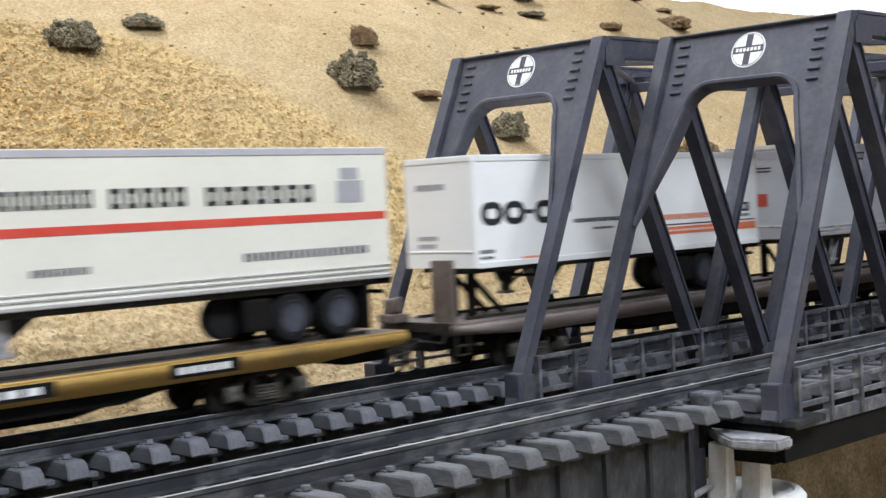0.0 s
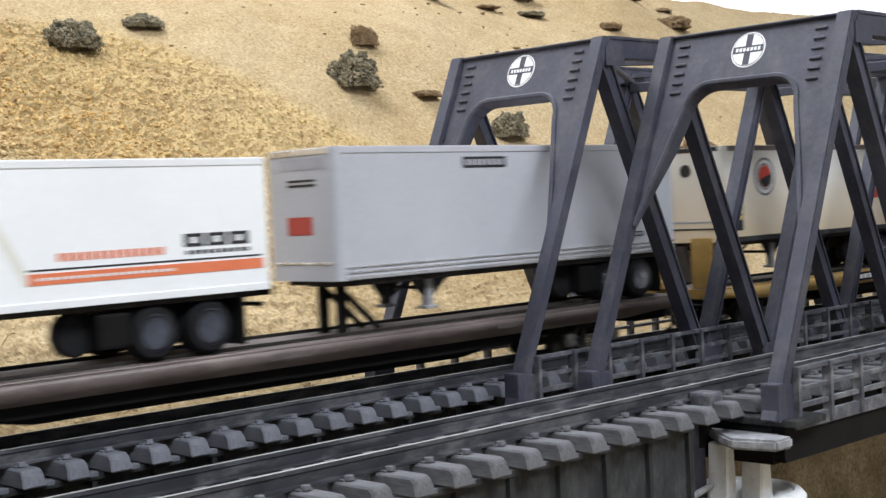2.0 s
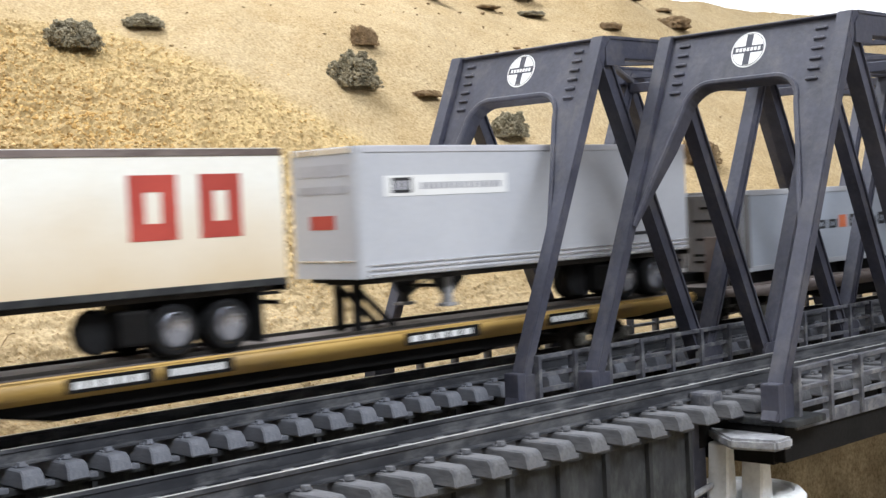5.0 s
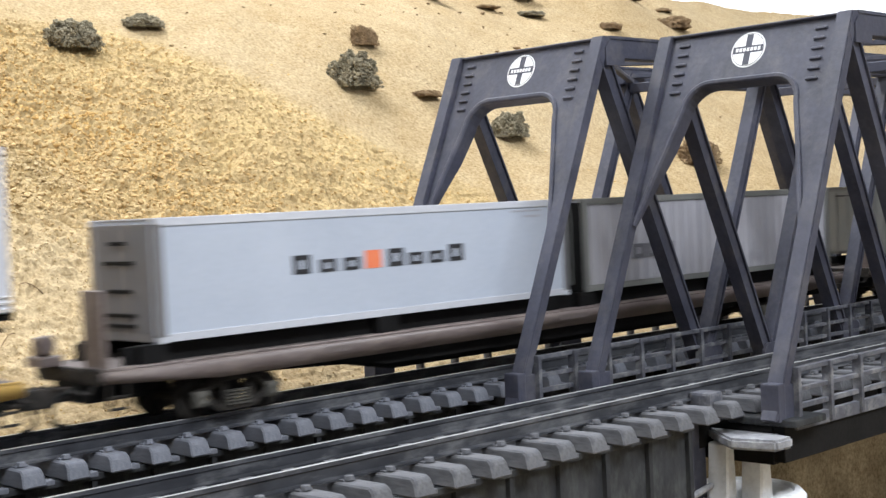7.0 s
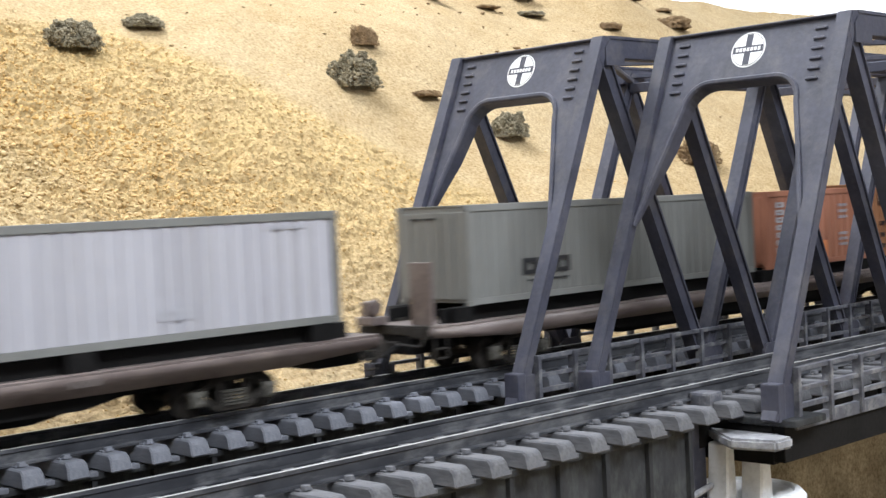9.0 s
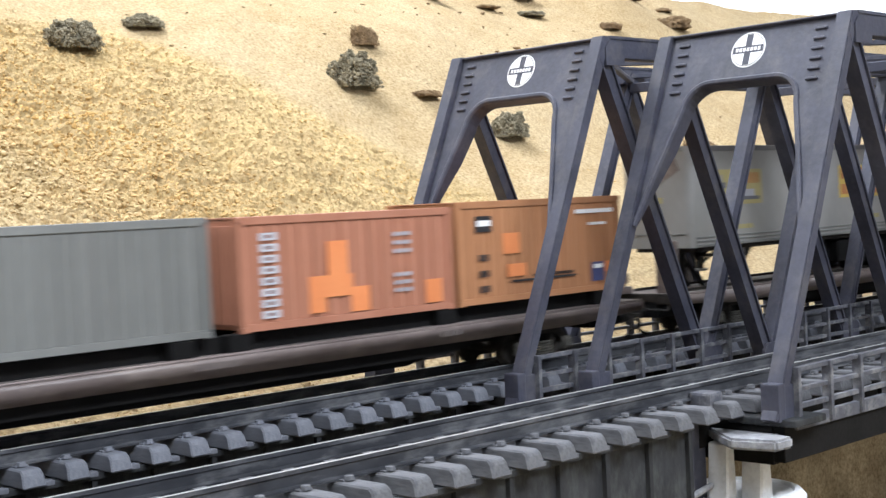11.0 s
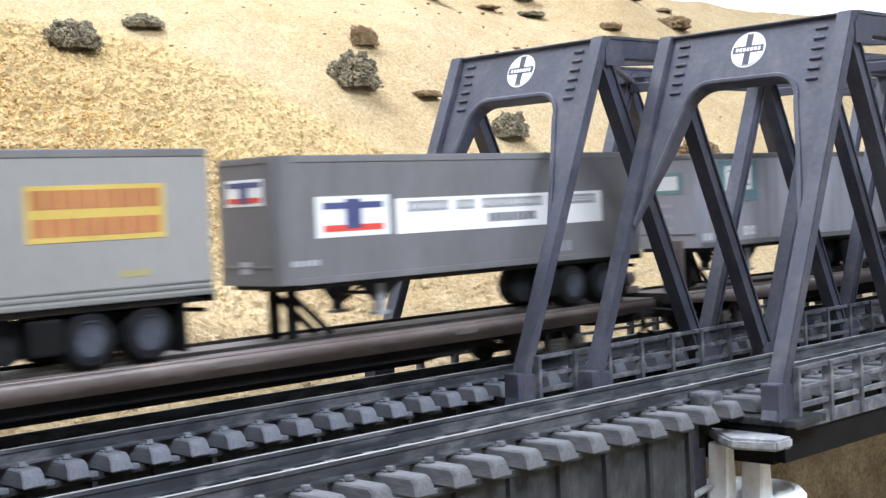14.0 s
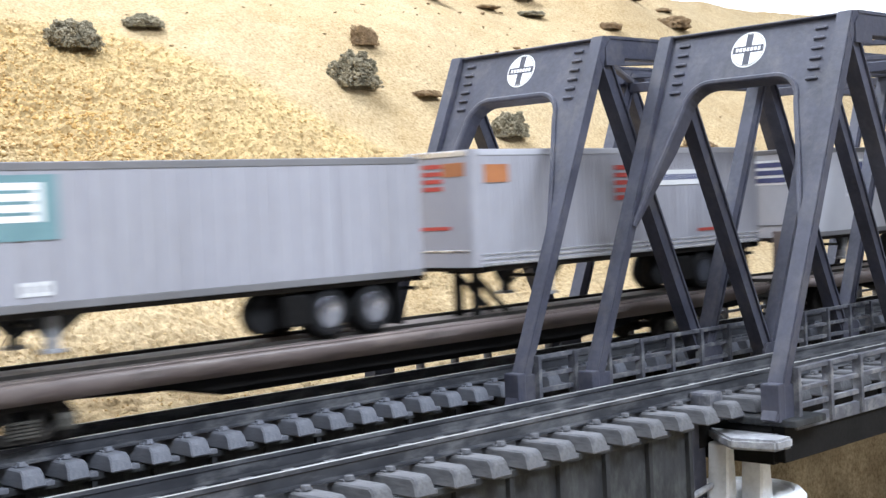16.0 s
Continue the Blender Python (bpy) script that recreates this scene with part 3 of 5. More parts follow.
def truss_bridge(label, xf, y0, z0, panels, fence_top, fence_sides):
    br = thing("truss_bridge", label, "railway bridge", 0, 0, 0, group="twin truss bridges")
    node0 = xf + 1.0
    nodes_b = [node0 + PANEL * i for i in range(panels + 1)]
    nodes_t = [node0 + 41.0 + (PANEL - 0.6) * i for i in range(panels)]
    zb, zt = -3.0 + z0, TOP_Z - 4.0 + z0
    xe = nodes_b[-1] - 1.0
    portal(br, xf, y0, z0)
    portal(br, xe, y0, z0, -1)
    for s in (-1, 1):
        y = y0 + s * (HALF_W - 2.3)
        for x, b in ((xf, 1), (xe, -1)):
            bm = B()
            d = b * LEAN
            slab(bm, [(x + b * 3.4 * k + d * h, y - 2.3, h + z0) for k, h in ((0, -8), (1, -8), (1, TOP_Z), (0, TOP_Z))], (0, 4.6, 0))
            bmesh.ops.bevel(bm, geom=list(bm.edges), offset=0.3, segments=2, affect="EDGES")
            part("end_post", bm, BRIDGE, br)
            bm = B()
            box(bm, min(x - b * 2.4, x + b * 0.8), max(x - b * 2.4, x + b * 0.8), y - 2.5, y + 2.5, -8.4 + z0, 0.8 + z0, 0.4)
            box(bm, min(x - b * 0.6, x + b * 5.6), max(x - b * 0.6, x + b * 5.6), y - 2.35, y + 2.35, -9 + z0, 0.2 + z0, 0.3)
            part("post_shoe", bm, BRIDGE, br, "boxy post foot")
        bm = B()
        beam(bm, (nodes_t[0] + 0.4, y, TOP_Z - 3.2 + z0), (nodes_t[-1] + 4, y, TOP_Z - 3.2 + z0), 6.2, 4.4, (0, 1, 0), 0.3)
        chord = part("top_chord", bm, BRIDGE, br)
        bm = B()
        for e in (-2.1, 2.1):
            box(bm, nodes_t[0] + 0.6, nodes_t[-1] + 5, y + e - 0.4, y + e + 0.4, TOP_Z - 0.8 + z0, TOP_Z + 0.1 + z0, 0.1)
        part("chord_flange", bm, BRIDGE, chord)
        bm = B()
        box(bm, node0 - 1, nodes_b[-1] + 1, y - 2.3, y + 2.3, -18.4 + z0, -9.5 + z0, 0.3)
        part("bottom_chord", bm, BLACK, br)
        for i in range(panels):
            for k, wd in ((i + 1, 4.4), (i, 3.9)):
                if k == 0 or (i == panels - 1 and k == panels):
                    continue
                shift = 2.2 if s < 0 else 0.4
                a, c = nodes_t[i] - shift, nodes_b[k] - shift
                bm = B()
                beam(bm, (a, y, zt - 1.0), (c, y, zb - 3), wd, 3.4, (0, 1, 0), 0.25)
                dg = part("diagonal", bm, BRIDGE, br)
                bm = B()
                dv = Vector((c - a, 0, zb - zt)).normalized()
                w = Vector((dv.z, 0, -dv.x))
                for e in (-1, 1):
                    off = w * e * (wd / 2 - 0.2)
                    beam(bm, Vector((a, y - 0.2, zt - 1)) + off, Vector((c, y - 0.2, zb - 3)) + off, 0.6, 4.4, (0, 1, 0), 0)
                part("diagonal_flange", bm, BRIDGE, dg)
        for x in nodes_t:
            gusset(br, x + 2.5, y - 2.75, TOP_Z - 5.0 + z0, 4.2, 3.4)
        for x in nodes_b[1:-1]:
            gusset(br, x, y - 2.95, -4.5 + z0, 5.5, 4.2)
        # railing panels along the bottom chord
        if s in fence_sides:
            ft = fence_top
            yf = y0 + s * HALF_W
            x0, x1 = xf + 4.6, xe - 4.6
            for zz, hh in ((ft, 1.1), (ft - 4.9, 1.0), (ft - 8.9, 1.2), (ft - 12.0, 3.2)):
                bm = B()
                box(bm, x0, x1, yf - 0.8, yf + 0.8, zz - hh, zz, 0.15)
                part("railing_bar", bm, DUSTYBAR, br)
            bm = B()
            box(bm, -0.65, 0.65, -1.3, 1.3, ft - 14.5, ft + 0.1, 0.2)
            me = finish("railing_post", bm, DUSTYBAR)
            k = 0
            while x0 + 0.6 + k * 14.95 < x1:
                piece("railing_post", me, br, x0 + 0.6 + k * 14.95, yf - 0.3, 0)
                k += 1
    # cross members: struts between the top chords, floor beams and stringers
    for x in nodes_t:
        bm = B()
        beam(bm, (x, y0 - HALF_W + 3, TOP_Z - 7.5 + z0), (x, y0 + HALF_W - 3, TOP_Z - 7.5 + z0), 3.0, 3.2, (0, 0, 1), 0.2)
        part("top_strut", bm, BRIDGE, br)
    for i in range(panels - 1):
        for s in (-1, 1):
            bm = B()
            beam(bm, (nodes_t[i], y0 - s * (HALF_W - 4), TOP_Z - 4.0 - 0.9 * s + z0), (nodes_t[i + 1], y0 + s * (HALF_W - 4), TOP_Z - 4.0 - 0.9 * s + z0), 2.0, 1.5, (0, 0, 1), 0.15)
            part("lateral_brace", bm, BRIDGE, br)
    for x in nodes_b:
        bm = B()
        box(bm, x - 1.6, x + 1.6, y0 - HALF_W + 3, y0 + HALF_W - 3, -19 + z0, -9 + z0, 0.2)
        part("floor_beam", bm, BLACK, br)
    for s in (-1, 1):
        bm = B()
        box(bm, node0 - 6, nodes_b[-1] + 6, y0 + s * 8.5 - 1.2, y0 + s * 8.5 + 1.2, -16 + z0, -8.7 + z0, 0.2)
        part("stringer", bm, BLACK, br)
    return br


truss_bridge("dark grey through truss bridge carrying the train", 116.1, 0.0, 0.0, 6, 4.9, (-1, 1))
truss_bridge("dark grey through truss bridge over the empty track", 132.7, NEAR_Y, -0.65, 6, 3.4, (-1,))

# ---- pier and bearings at the near bridge's end ----


def pier():
    p = thing("bridge_pier", "pale round concrete bridge pier under the truss", "bridge pier", 142.5, -78.7, 0.4)
    bm = B()
    prof = [(13.0, -112), (14.2, -36), (16.8, -34), (16.8, -31.0), (15.6, -29.6), (14.0, -29.3), (13.4, -30.0)]
    n = 48
    loops = [[bm.verts.new((r * math.cos(2 * math.pi * i / n), r * math.sin(2 * math.pi * i / n), z)) for i in range(n)] for r, z in prof]
    for a, b in zip(loops, loops[1:]):
        for i in range(n):
            bm.faces.new((a[i], a[(i + 1) % n], b[(i + 1) % n], b[i]))
    bm.faces.new(loops[-1])
    bm.faces.new(list(reversed(loops[0])))
    part("shaft", bm, CONCRETE, p)
    for dx, dy, w in ((-11.5, -3, 2.3), (-5.5, -9.0, 2.8)):
        bm = B()
        slab(bm, [(dx - w, dy - 3, -30.2), (dx + w, dy - 3, -30.2), (dx + w * 0.6, dy - 3, -15.5), (dx - w * 0.6, dy - 3, -15.5)], (0, 6, 0))
        bmesh.ops.bevel(bm, geom=list(bm.edges), offset=0.5, segments=1, affect="EDGES")
        part("bearing_pedestal", bm, CONCRETE, p, "tapered pale bearing block")
    bm = B()
    rod(bm, (-26, -4, -26.5), (-8, 0, -26.0), 0.8, 10)
    part("anchor_rod", bm, SHOE, p)
    bm = B()
    box(bm, -27.5, -12, 1, 14, -30, -9.6, 0.6)
    part("girder_seat", bm, BRIDGE, p, "worn dark grey seat of the girder")
    bm = B()
    box(bm, -18, -12.5, -5, 1.5, -10, -2.6, 0.7)
    part("seat_block", bm, DUSTYBAR, p)
    bm = B()
    slab(bm, [(-10, 2, -12.4), (-3.5, 3.5, -12.4), (-11.6, -23.6, -12.4), (-18.4, -23.2, -12.4), (-21, -12, -12.4)], (0, 0, -2.7))
    bmesh.ops.bevel(bm, geom=list(bm.edges), offset=0.6, segments=2, affect="EDGES")
    part("bearing_beam", bm, SHOE, p, "long pale tapered bearing beam")
    bm = B()
    box(bm, -11, 3, -24, -5, -10.6, -8.8, 0.4)
    part("bearing_plate", bm, GIRDER, p)
    return p


pier()

# ---- brush on the slopes ----


PHI = (1 + 5 ** 0.5) / 2
ICO_V = np.array([(-1, PHI, 0), (1, PHI, 0), (-1, -PHI, 0), (1, -PHI, 0), (0, -1, PHI), (0, 1, PHI), (0, -1, -PHI), (0, 1, -PHI), (PHI, 0, -1), (PHI, 0, 1), (-PHI, 0, -1), (-PHI, 0, 1)]) / math.hypot(1, PHI)
ICO_F = np.array([(0, 11, 5), (0, 5, 1), (0, 1, 7), (0, 7, 10), (0, 10, 11), (1, 5, 9), (5, 11, 4), (11, 10, 2), (10, 7, 6), (7, 1, 8), (3, 9, 4), (3, 4, 2), (3, 2, 6), (3, 6, 8), (3, 8, 9), (4, 9, 5), (2, 4, 11), (6, 2, 10), (8, 6, 7), (9, 8, 1)])


def crumbs(name, centres, sizes, squash, mat, seed, smooth=False, jag=0.28):
    """Many small irregular lumps in one mesh; centres and sizes in millimetres."""
    rs = np.random.RandomState(seed)
    n = len(centres)
    q = rs.normal(size=(n, 4))
    q /= np.linalg.norm(q, axis=1)[:, None]
    w, x, y, z = q.T
    R = np.stack([1 - 2 * (y * y + z * z), 2 * (x * y - z * w), 2 * (x * z + y * w), 2 * (x * y + z * w), 1 - 2 * (x * x + z * z), 2 * (y * z - x * w), 2 * (x * z - y * w), 2 * (y * z + x * w), 1 - 2 * (x * x + y * y)], -1).reshape(n, 3, 3)
    base = ICO_V[None] * (1 + rs.uniform(-jag, jag, (n, 12, 1))) * rs.uniform(0.6, 1.35, (n, 1, 3))
    v = np.einsum("nij,nkj->nki", R, base) * np.asarray(sizes)[:, None, None]
    v[:, :, 2] *= squash
    v = (v + np.asarray(centres)[:, None, :]).reshape(-1, 3) * MM
    f = (ICO_F[None] + 12 * np.arange(n)[:, None, None]).reshape(-1, 3)
    me = bpy.data.meshes.new(name)
    me.vertices.add(len(v))
    me.vertices.foreach_set("co", v.ravel())
    me.loops.add(f.size)
    me.loops.foreach_set("vertex_index", f.ravel().astype(np.int32))
    me.polygons.add(len(f))
    me.polygons.foreach_set("loop_start", np.arange(0, f.size, 3, dtype=np.int32))
    me.polygons.foreach_set("use_smooth", np.full(len(f), smooth))
    me.update(calc_edges=True)
    me.materials.append(mat)
    return new(name, me)


def crumb_material():
    m, nt, nd, ln, bsdf = nodes_of("ground_foam")
    geo = nd.new("ShaderNodeNewGeometry")
    ramp = nd.new("ShaderNodeValToRGB")
    el = ramp.color_ramp.elements
    el[0].position, el[0].color = 0.0, (0.40, 0.29, 0.145, 1)
    el[1].position, el[1].color = 1.0, (0.60, 0.46, 0.25, 1)
    for p, c in ((0.2, (0.465, 0.35, 0.182, 1)), (0.6, (0.55, 0.42, 0.24, 1)), (0.92, (0.58, 0.445, 0.24, 1))):
        k = el.new(p)
        k.color = c
    ln.new(geo.outputs["Random Per Island"], ramp.inputs[0])
    tc = nd.new("ShaderNodeTexCoord")
    nz = nd.new("ShaderNodeTexNoise")
    nz.inputs["Scale"].default_value, nz.inputs["Detail"].default_value = 11, 4
    ln.new(tc.outputs["Object"], nz.inputs["Vector"])
    tone = nd.new("ShaderNodeValToRGB")
    te = tone.color_ramp.elements
    te[0].position, te[0].color = 0.36, (1.12, 0.98, 0.72, 1)
    te[1].position, te[1].color = 0.64, (0.95, 0.96, 0.98, 1)
    ln.new(nz.outputs[0], tone.inputs[0])
    mul = nd.new("ShaderNodeMixRGB")
    mul.blend_type = "MULTIPLY"
    mul.inputs[0].default_value = 1
    ln.new(ramp.outputs[0], mul.inputs[1])
    ln.new(tone.outputs[0], mul.inputs[2])
    ln.new(mul.outputs[0], bsdf.inputs["Base Color"])
    bsdf.inputs["Roughness"].default_value = 0.95
    bsdf.inputs["Specular IOR Level"].default_value = 0.1
    return m


FOAM = crumb_material()


def ground_many(x, y):
    z = hill_base(x, y)
    up = sig((z + 30) / 10)
    return z + (16 * value_noise(x / 95, y / 95 + 40) + 5 * value_noise(x / 33 + 8, y / 33)) * sig((y - 90) / 25) * up


def scatter():
    """Ground foam on the bank: coarse at its west end, thinning out and finer towards the smooth slope."""
    rs = np.random.RandomState(3)
    n = 130000
    x, y = rs.uniform(-60, 420, n), rs.uniform(20, 330, n)
    mask = bank_mask(x, y)
    west = sig((190 - x - 0.35 * (y - 60)) / 40)
    lump = clods(x, y)
    keep = rs.rand(n) < mask * (0.12 + 0.95 * west) * (x < 400) * (0.35 + 0.65 * sig((lump - 0.1) / 0.4)) * (0.22 + 0.78 * sig((y - 112) / 10)) + 0.02
    lump = lump[keep]
    x, y, west, mask = x[keep], y[keep], west[keep], mask[keep]
    z = ground_many(x, y)
    ok = z > -14
    x, y, z, west, mask, lump = x[ok], y[ok], z[ok], west[ok], mask[ok], lump[ok]
    size = np.exp(rs.normal(-0.22, 0.3, len(x))) * (0.34 + 0.30 * west * mask + 0.16 * mask) * (0.36 + 0.64 * sig((y - 112) / 12))
    ob = crumbs("ground_cover", np.stack([x, y - lump * mask * 0.75 - size * 0.2, z + lump * mask * 0.9 + size * 0.2], -1), size, 0.8, FOAM, 5, False, 0.3)
    tagged(ob, "coarse ochre foam ground cover on the sandy bank", "ground cover", kind="stuff")


scatter()


def specks():
    """Sparse dark crumbs lying on the smooth upper slope."""
    rs = np.random.RandomState(21)
    n = 260
    x, y = rs.uniform(60, 620, n), rs.uniform(200, 400, n)
    keep = bank_mask(x, y) < 0.4
    x, y = x[keep], y[keep]
    size = np.exp(rs.normal(-0.25, 0.45, len(x)))
    ob = crumbs("pebbles", np.stack([x, y, ground_many(x, y) + size * 0.2], -1), size, 0.6, DRYBRUSH, 8, True, 0.35)
    tagged(ob, "sparse brown crumbs on the pale smooth slope", "pebbles", kind="stuff")


specks()


def straw(x, y, dx, dy, dz):
    z = ground_z(x, y)
    bm = B()
    pts = [Vector((dx * k, dy * k, dz * math.sin(k * 1.9) + 0.4)) for k in (0, 0.25, 0.5, 0.75, 1)]
    for a, b in zip(pts, pts[1:]):
        rod(bm, a, b, 0.16, 6)
    ob = new("straw", finish("straw", bm, DRYBRUSH))
    ob.location = (x * MM, y * MM, z * MM)
    tagged(ob, "dry bent straw lying on the sandy bank", "straw")


straw(2, 70, 7, -4, 5.5)
straw(18, 66, 5, 2, 3.0)
straw(40, 82, -6, 3, 4.0)


def brush(x, y, r, flat, mat, label, seed):
    rs = np.random.RandomState(seed)
    n = 5200 if r > 6 else 260
    p = rs.normal(size=(n, 3))
    p /= (np.abs(p) ** 3.0).sum(axis=1)[:, None] ** (1 / 3.0)
    p *= 0.9
    p[:, 2] = np.abs(p[:, 2]) * 1.15 - 0.2
    lobe = np.array([0.86 + 0.28 * noise.noise(Vector(v) * 2.1 + Vector((seed * 3.1, 0, 0))) + 0.2 * noise.noise(Vector(v) * 5.5 + Vector((0, seed * 1.7, 0))) for v in p])
    p = p * (lobe * (1.02 - 0.35 * rs.rand(n) ** 2) * r)[:, None]
    p[:, 2] = p[:, 2] * flat + r * flat * 0.18
    ob = crumbs("sagebrush", p, r * rs.uniform(0.02, 0.05, n), 1.0, mat, seed + 1, jag=0.4)
    ob.location = (x * MM, y * MM, (ground_z(x, y) - 0.5) * MM)
    return tagged(ob, label, "bush", group="brush on the hillside")


BUSHES = [(156, 262, 13.3, 0.95, 0), (211, 293, 10.7, 0.55, 0), (299, 241, 13.1, 1.3, 0), (337, 276, 8.4, 1.3, 1), (474, 368, 15.0, 0.44, 1), (586, 386, 11.5, 0.55, 1), (569, 364, 11.8, 0.28, 0), (531, 369, 10.0, 0.22, 1), (343, 237, 10.0, 0.28, 1), (373, 207, 11.7, 1.05, 0), (728, 355, 14.4, 0.66, 1), (503, 181, 12.4, 1.15, 1), (622, 334, 9.1, 0.55, 1), (341, 343, 2.6, 0.66, 0), (373, 359, 8.7, 0.33, 1), (310, 334, 1.9, 0.66, 1), (726, 393, 8.0, 0.35, 1), (767, 394, 8.0, 0.35, 1)]
for i, (bx, by, br_, bf, kind_) in enumerate(BUSHES):
    if kind_ == 0:
        brush(bx, by, br_, bf, SAGEBRUSH, "clump of grey-green lichen brush on sandy slope", 10 + i)
    else:
        brush(bx, by, br_, bf, DRYBRUSH, "clump of dry brown lichen brush on sandy slope", 10 + i)

# ---- the train ----
# distance run by the train, in seconds and millimetres
RUN = [(0, 0), (0.5, 54.7), (1, 108.5), (1.5, 160), (2, 210.7), (2.5, 260.8), (3, 310.3), (3.5, 365), (4, 421.5), (4.2, 443.4), (5.2, 561), (6.3, 693),
       (6.5, 716), (7, 771.7), (7.5, 835.5), (8, 899.3), (8.5, 954.5), (9, 1007.7), (9.2, 1031), (10.2, 1142), (11.3, 1265), (11.5, 1286), (12, 1339.6), (12.5, 1392),
       (13, 1448), (13.5, 1505.5), (14, 1560.5), (14.5, 1618.5), (15, 1685), (15.5, 1753.3), (16, 1825.5)]
START = 8.0    # place of the train at the beginning
ROLLING = []    # (thing, place along the train, height)
WHEELSETS = []  # (wheelset, its place in its truck)
SIDE_Y = -14.0


def train_thing(name, label, category, u, z=0.0, group=""):
    ob = thing(name, label, category, u, 0, z, group)
    ROLLING.append((ob, u, z))
    return ob


def truck(car, x):
    t = new("truck")
    t.empty_display_size = 0.005
    t.parent = car
    t.location = (x * MM, 0, 0)
    for s in (-1, 1):
        y = s * 11.6
        bm = B()
        top = [(-12.4, 5.6), (-8.6, 6.4), (-5.0, 8.6), (5.0, 8.6), (8.6, 6.4), (12.4, 5.6)]
        low = [(-9.0, 4.6), (-4.6, 1.7), (4.6, 1.7), (9.0, 4.6)]
        for run, w in ((top, 1.5), (low, 1.4)):
            for (a0, b0), (a1, b1) in zip(run, run[1:]):
                beam(bm, (a0, y, b0), (a1, y, b1), w, 1.7, (0, 1, 0), 0.2)
        for a in (-3.6, 3.6):
            beam(bm, (a, y, 1.7), (a, y, 8.6), 1.3, 2.2, (0, 1, 0), 0.2)
        part("side_frame", bm, TRUCK, t, "rusty sprung truck side frame")
        for a in (-10.2, 10.2):
            bm = B()
            box(bm, a - 1.9, a + 1.9, y + s * 0.7 - 0.9, y + s * 0.7 + 0.9, 2.7, 6.4, 0.5)
            lathe(bm, [(1.5, s * 1.5), (1.5, s * 1.9), (0.9, s * 2.1), (0.5, s * 1.8)], (a, y, 4.5), 14)
            part("axle_box", bm, GRIME, t, "dusty round-lidded axle box")
        for a in (-2.1, 0, 2.1):
            bm = B()
            for k in range(5):
                rod(bm, (a, y + s * 0.9, 2.3 + k * 0.75), (a, y + s * 0.9, 2.75 + k * 0.75), 0.95, 10)
            part("spring", bm, GRIME, t, "dusty coil spring")
    bm = B()
    box(bm, -2.6, 2.6, -11, 11, 5.0, 9.6, 0.4)
    part("bolster", bm, BLACK, t)
    for a in (-10.2, 10.2):
        bm = B()
        for s in (-1, 1):
            lathe(bm, [(1.2, -9.6 * s), (3.6, -9.4 * s), (4.4, -9.2 * s), (4.4, -7.6 * s), (5.0, -7.4 * s), (5.0, -6.9 * s), (1.2, -6.8 * s)], (0, 0, 0), 20)
        rod(bm, (0, -10, 0), (0, 10, 0), 0.9, 10)
        w = part("wheelset", bm, TRUCK, t)
        WHEELSETS.append((w, a))
    return t


def hitch(car, x, deck):
    bm = B()
    beam(bm, (x, -3.6, deck), (x, -3.6, 27.4), 3.0, 1.4, (0, 1, 0), 0.2)
    beam(bm, (x, 3.6, deck), (x, 3.6, 27.4), 3.0, 1.4, (0, 1, 0), 0.2)
    box(bm, x - 2.8, x + 2.8, -6.0, 6.0, 26.6, 28.3, 0.3)
    h = part("hitch", bm, BLACK, car, "black standing trailer hitch")
    bm = B()
    for s in (-3.2, 3.2):
        beam(bm, (x + 1.2, s, 25.0), (x + 13.0, s, deck + 0.4), 1.5, 1.2, (0, 1, 0), 0.15)
    part("strut", bm, BLACK, h)


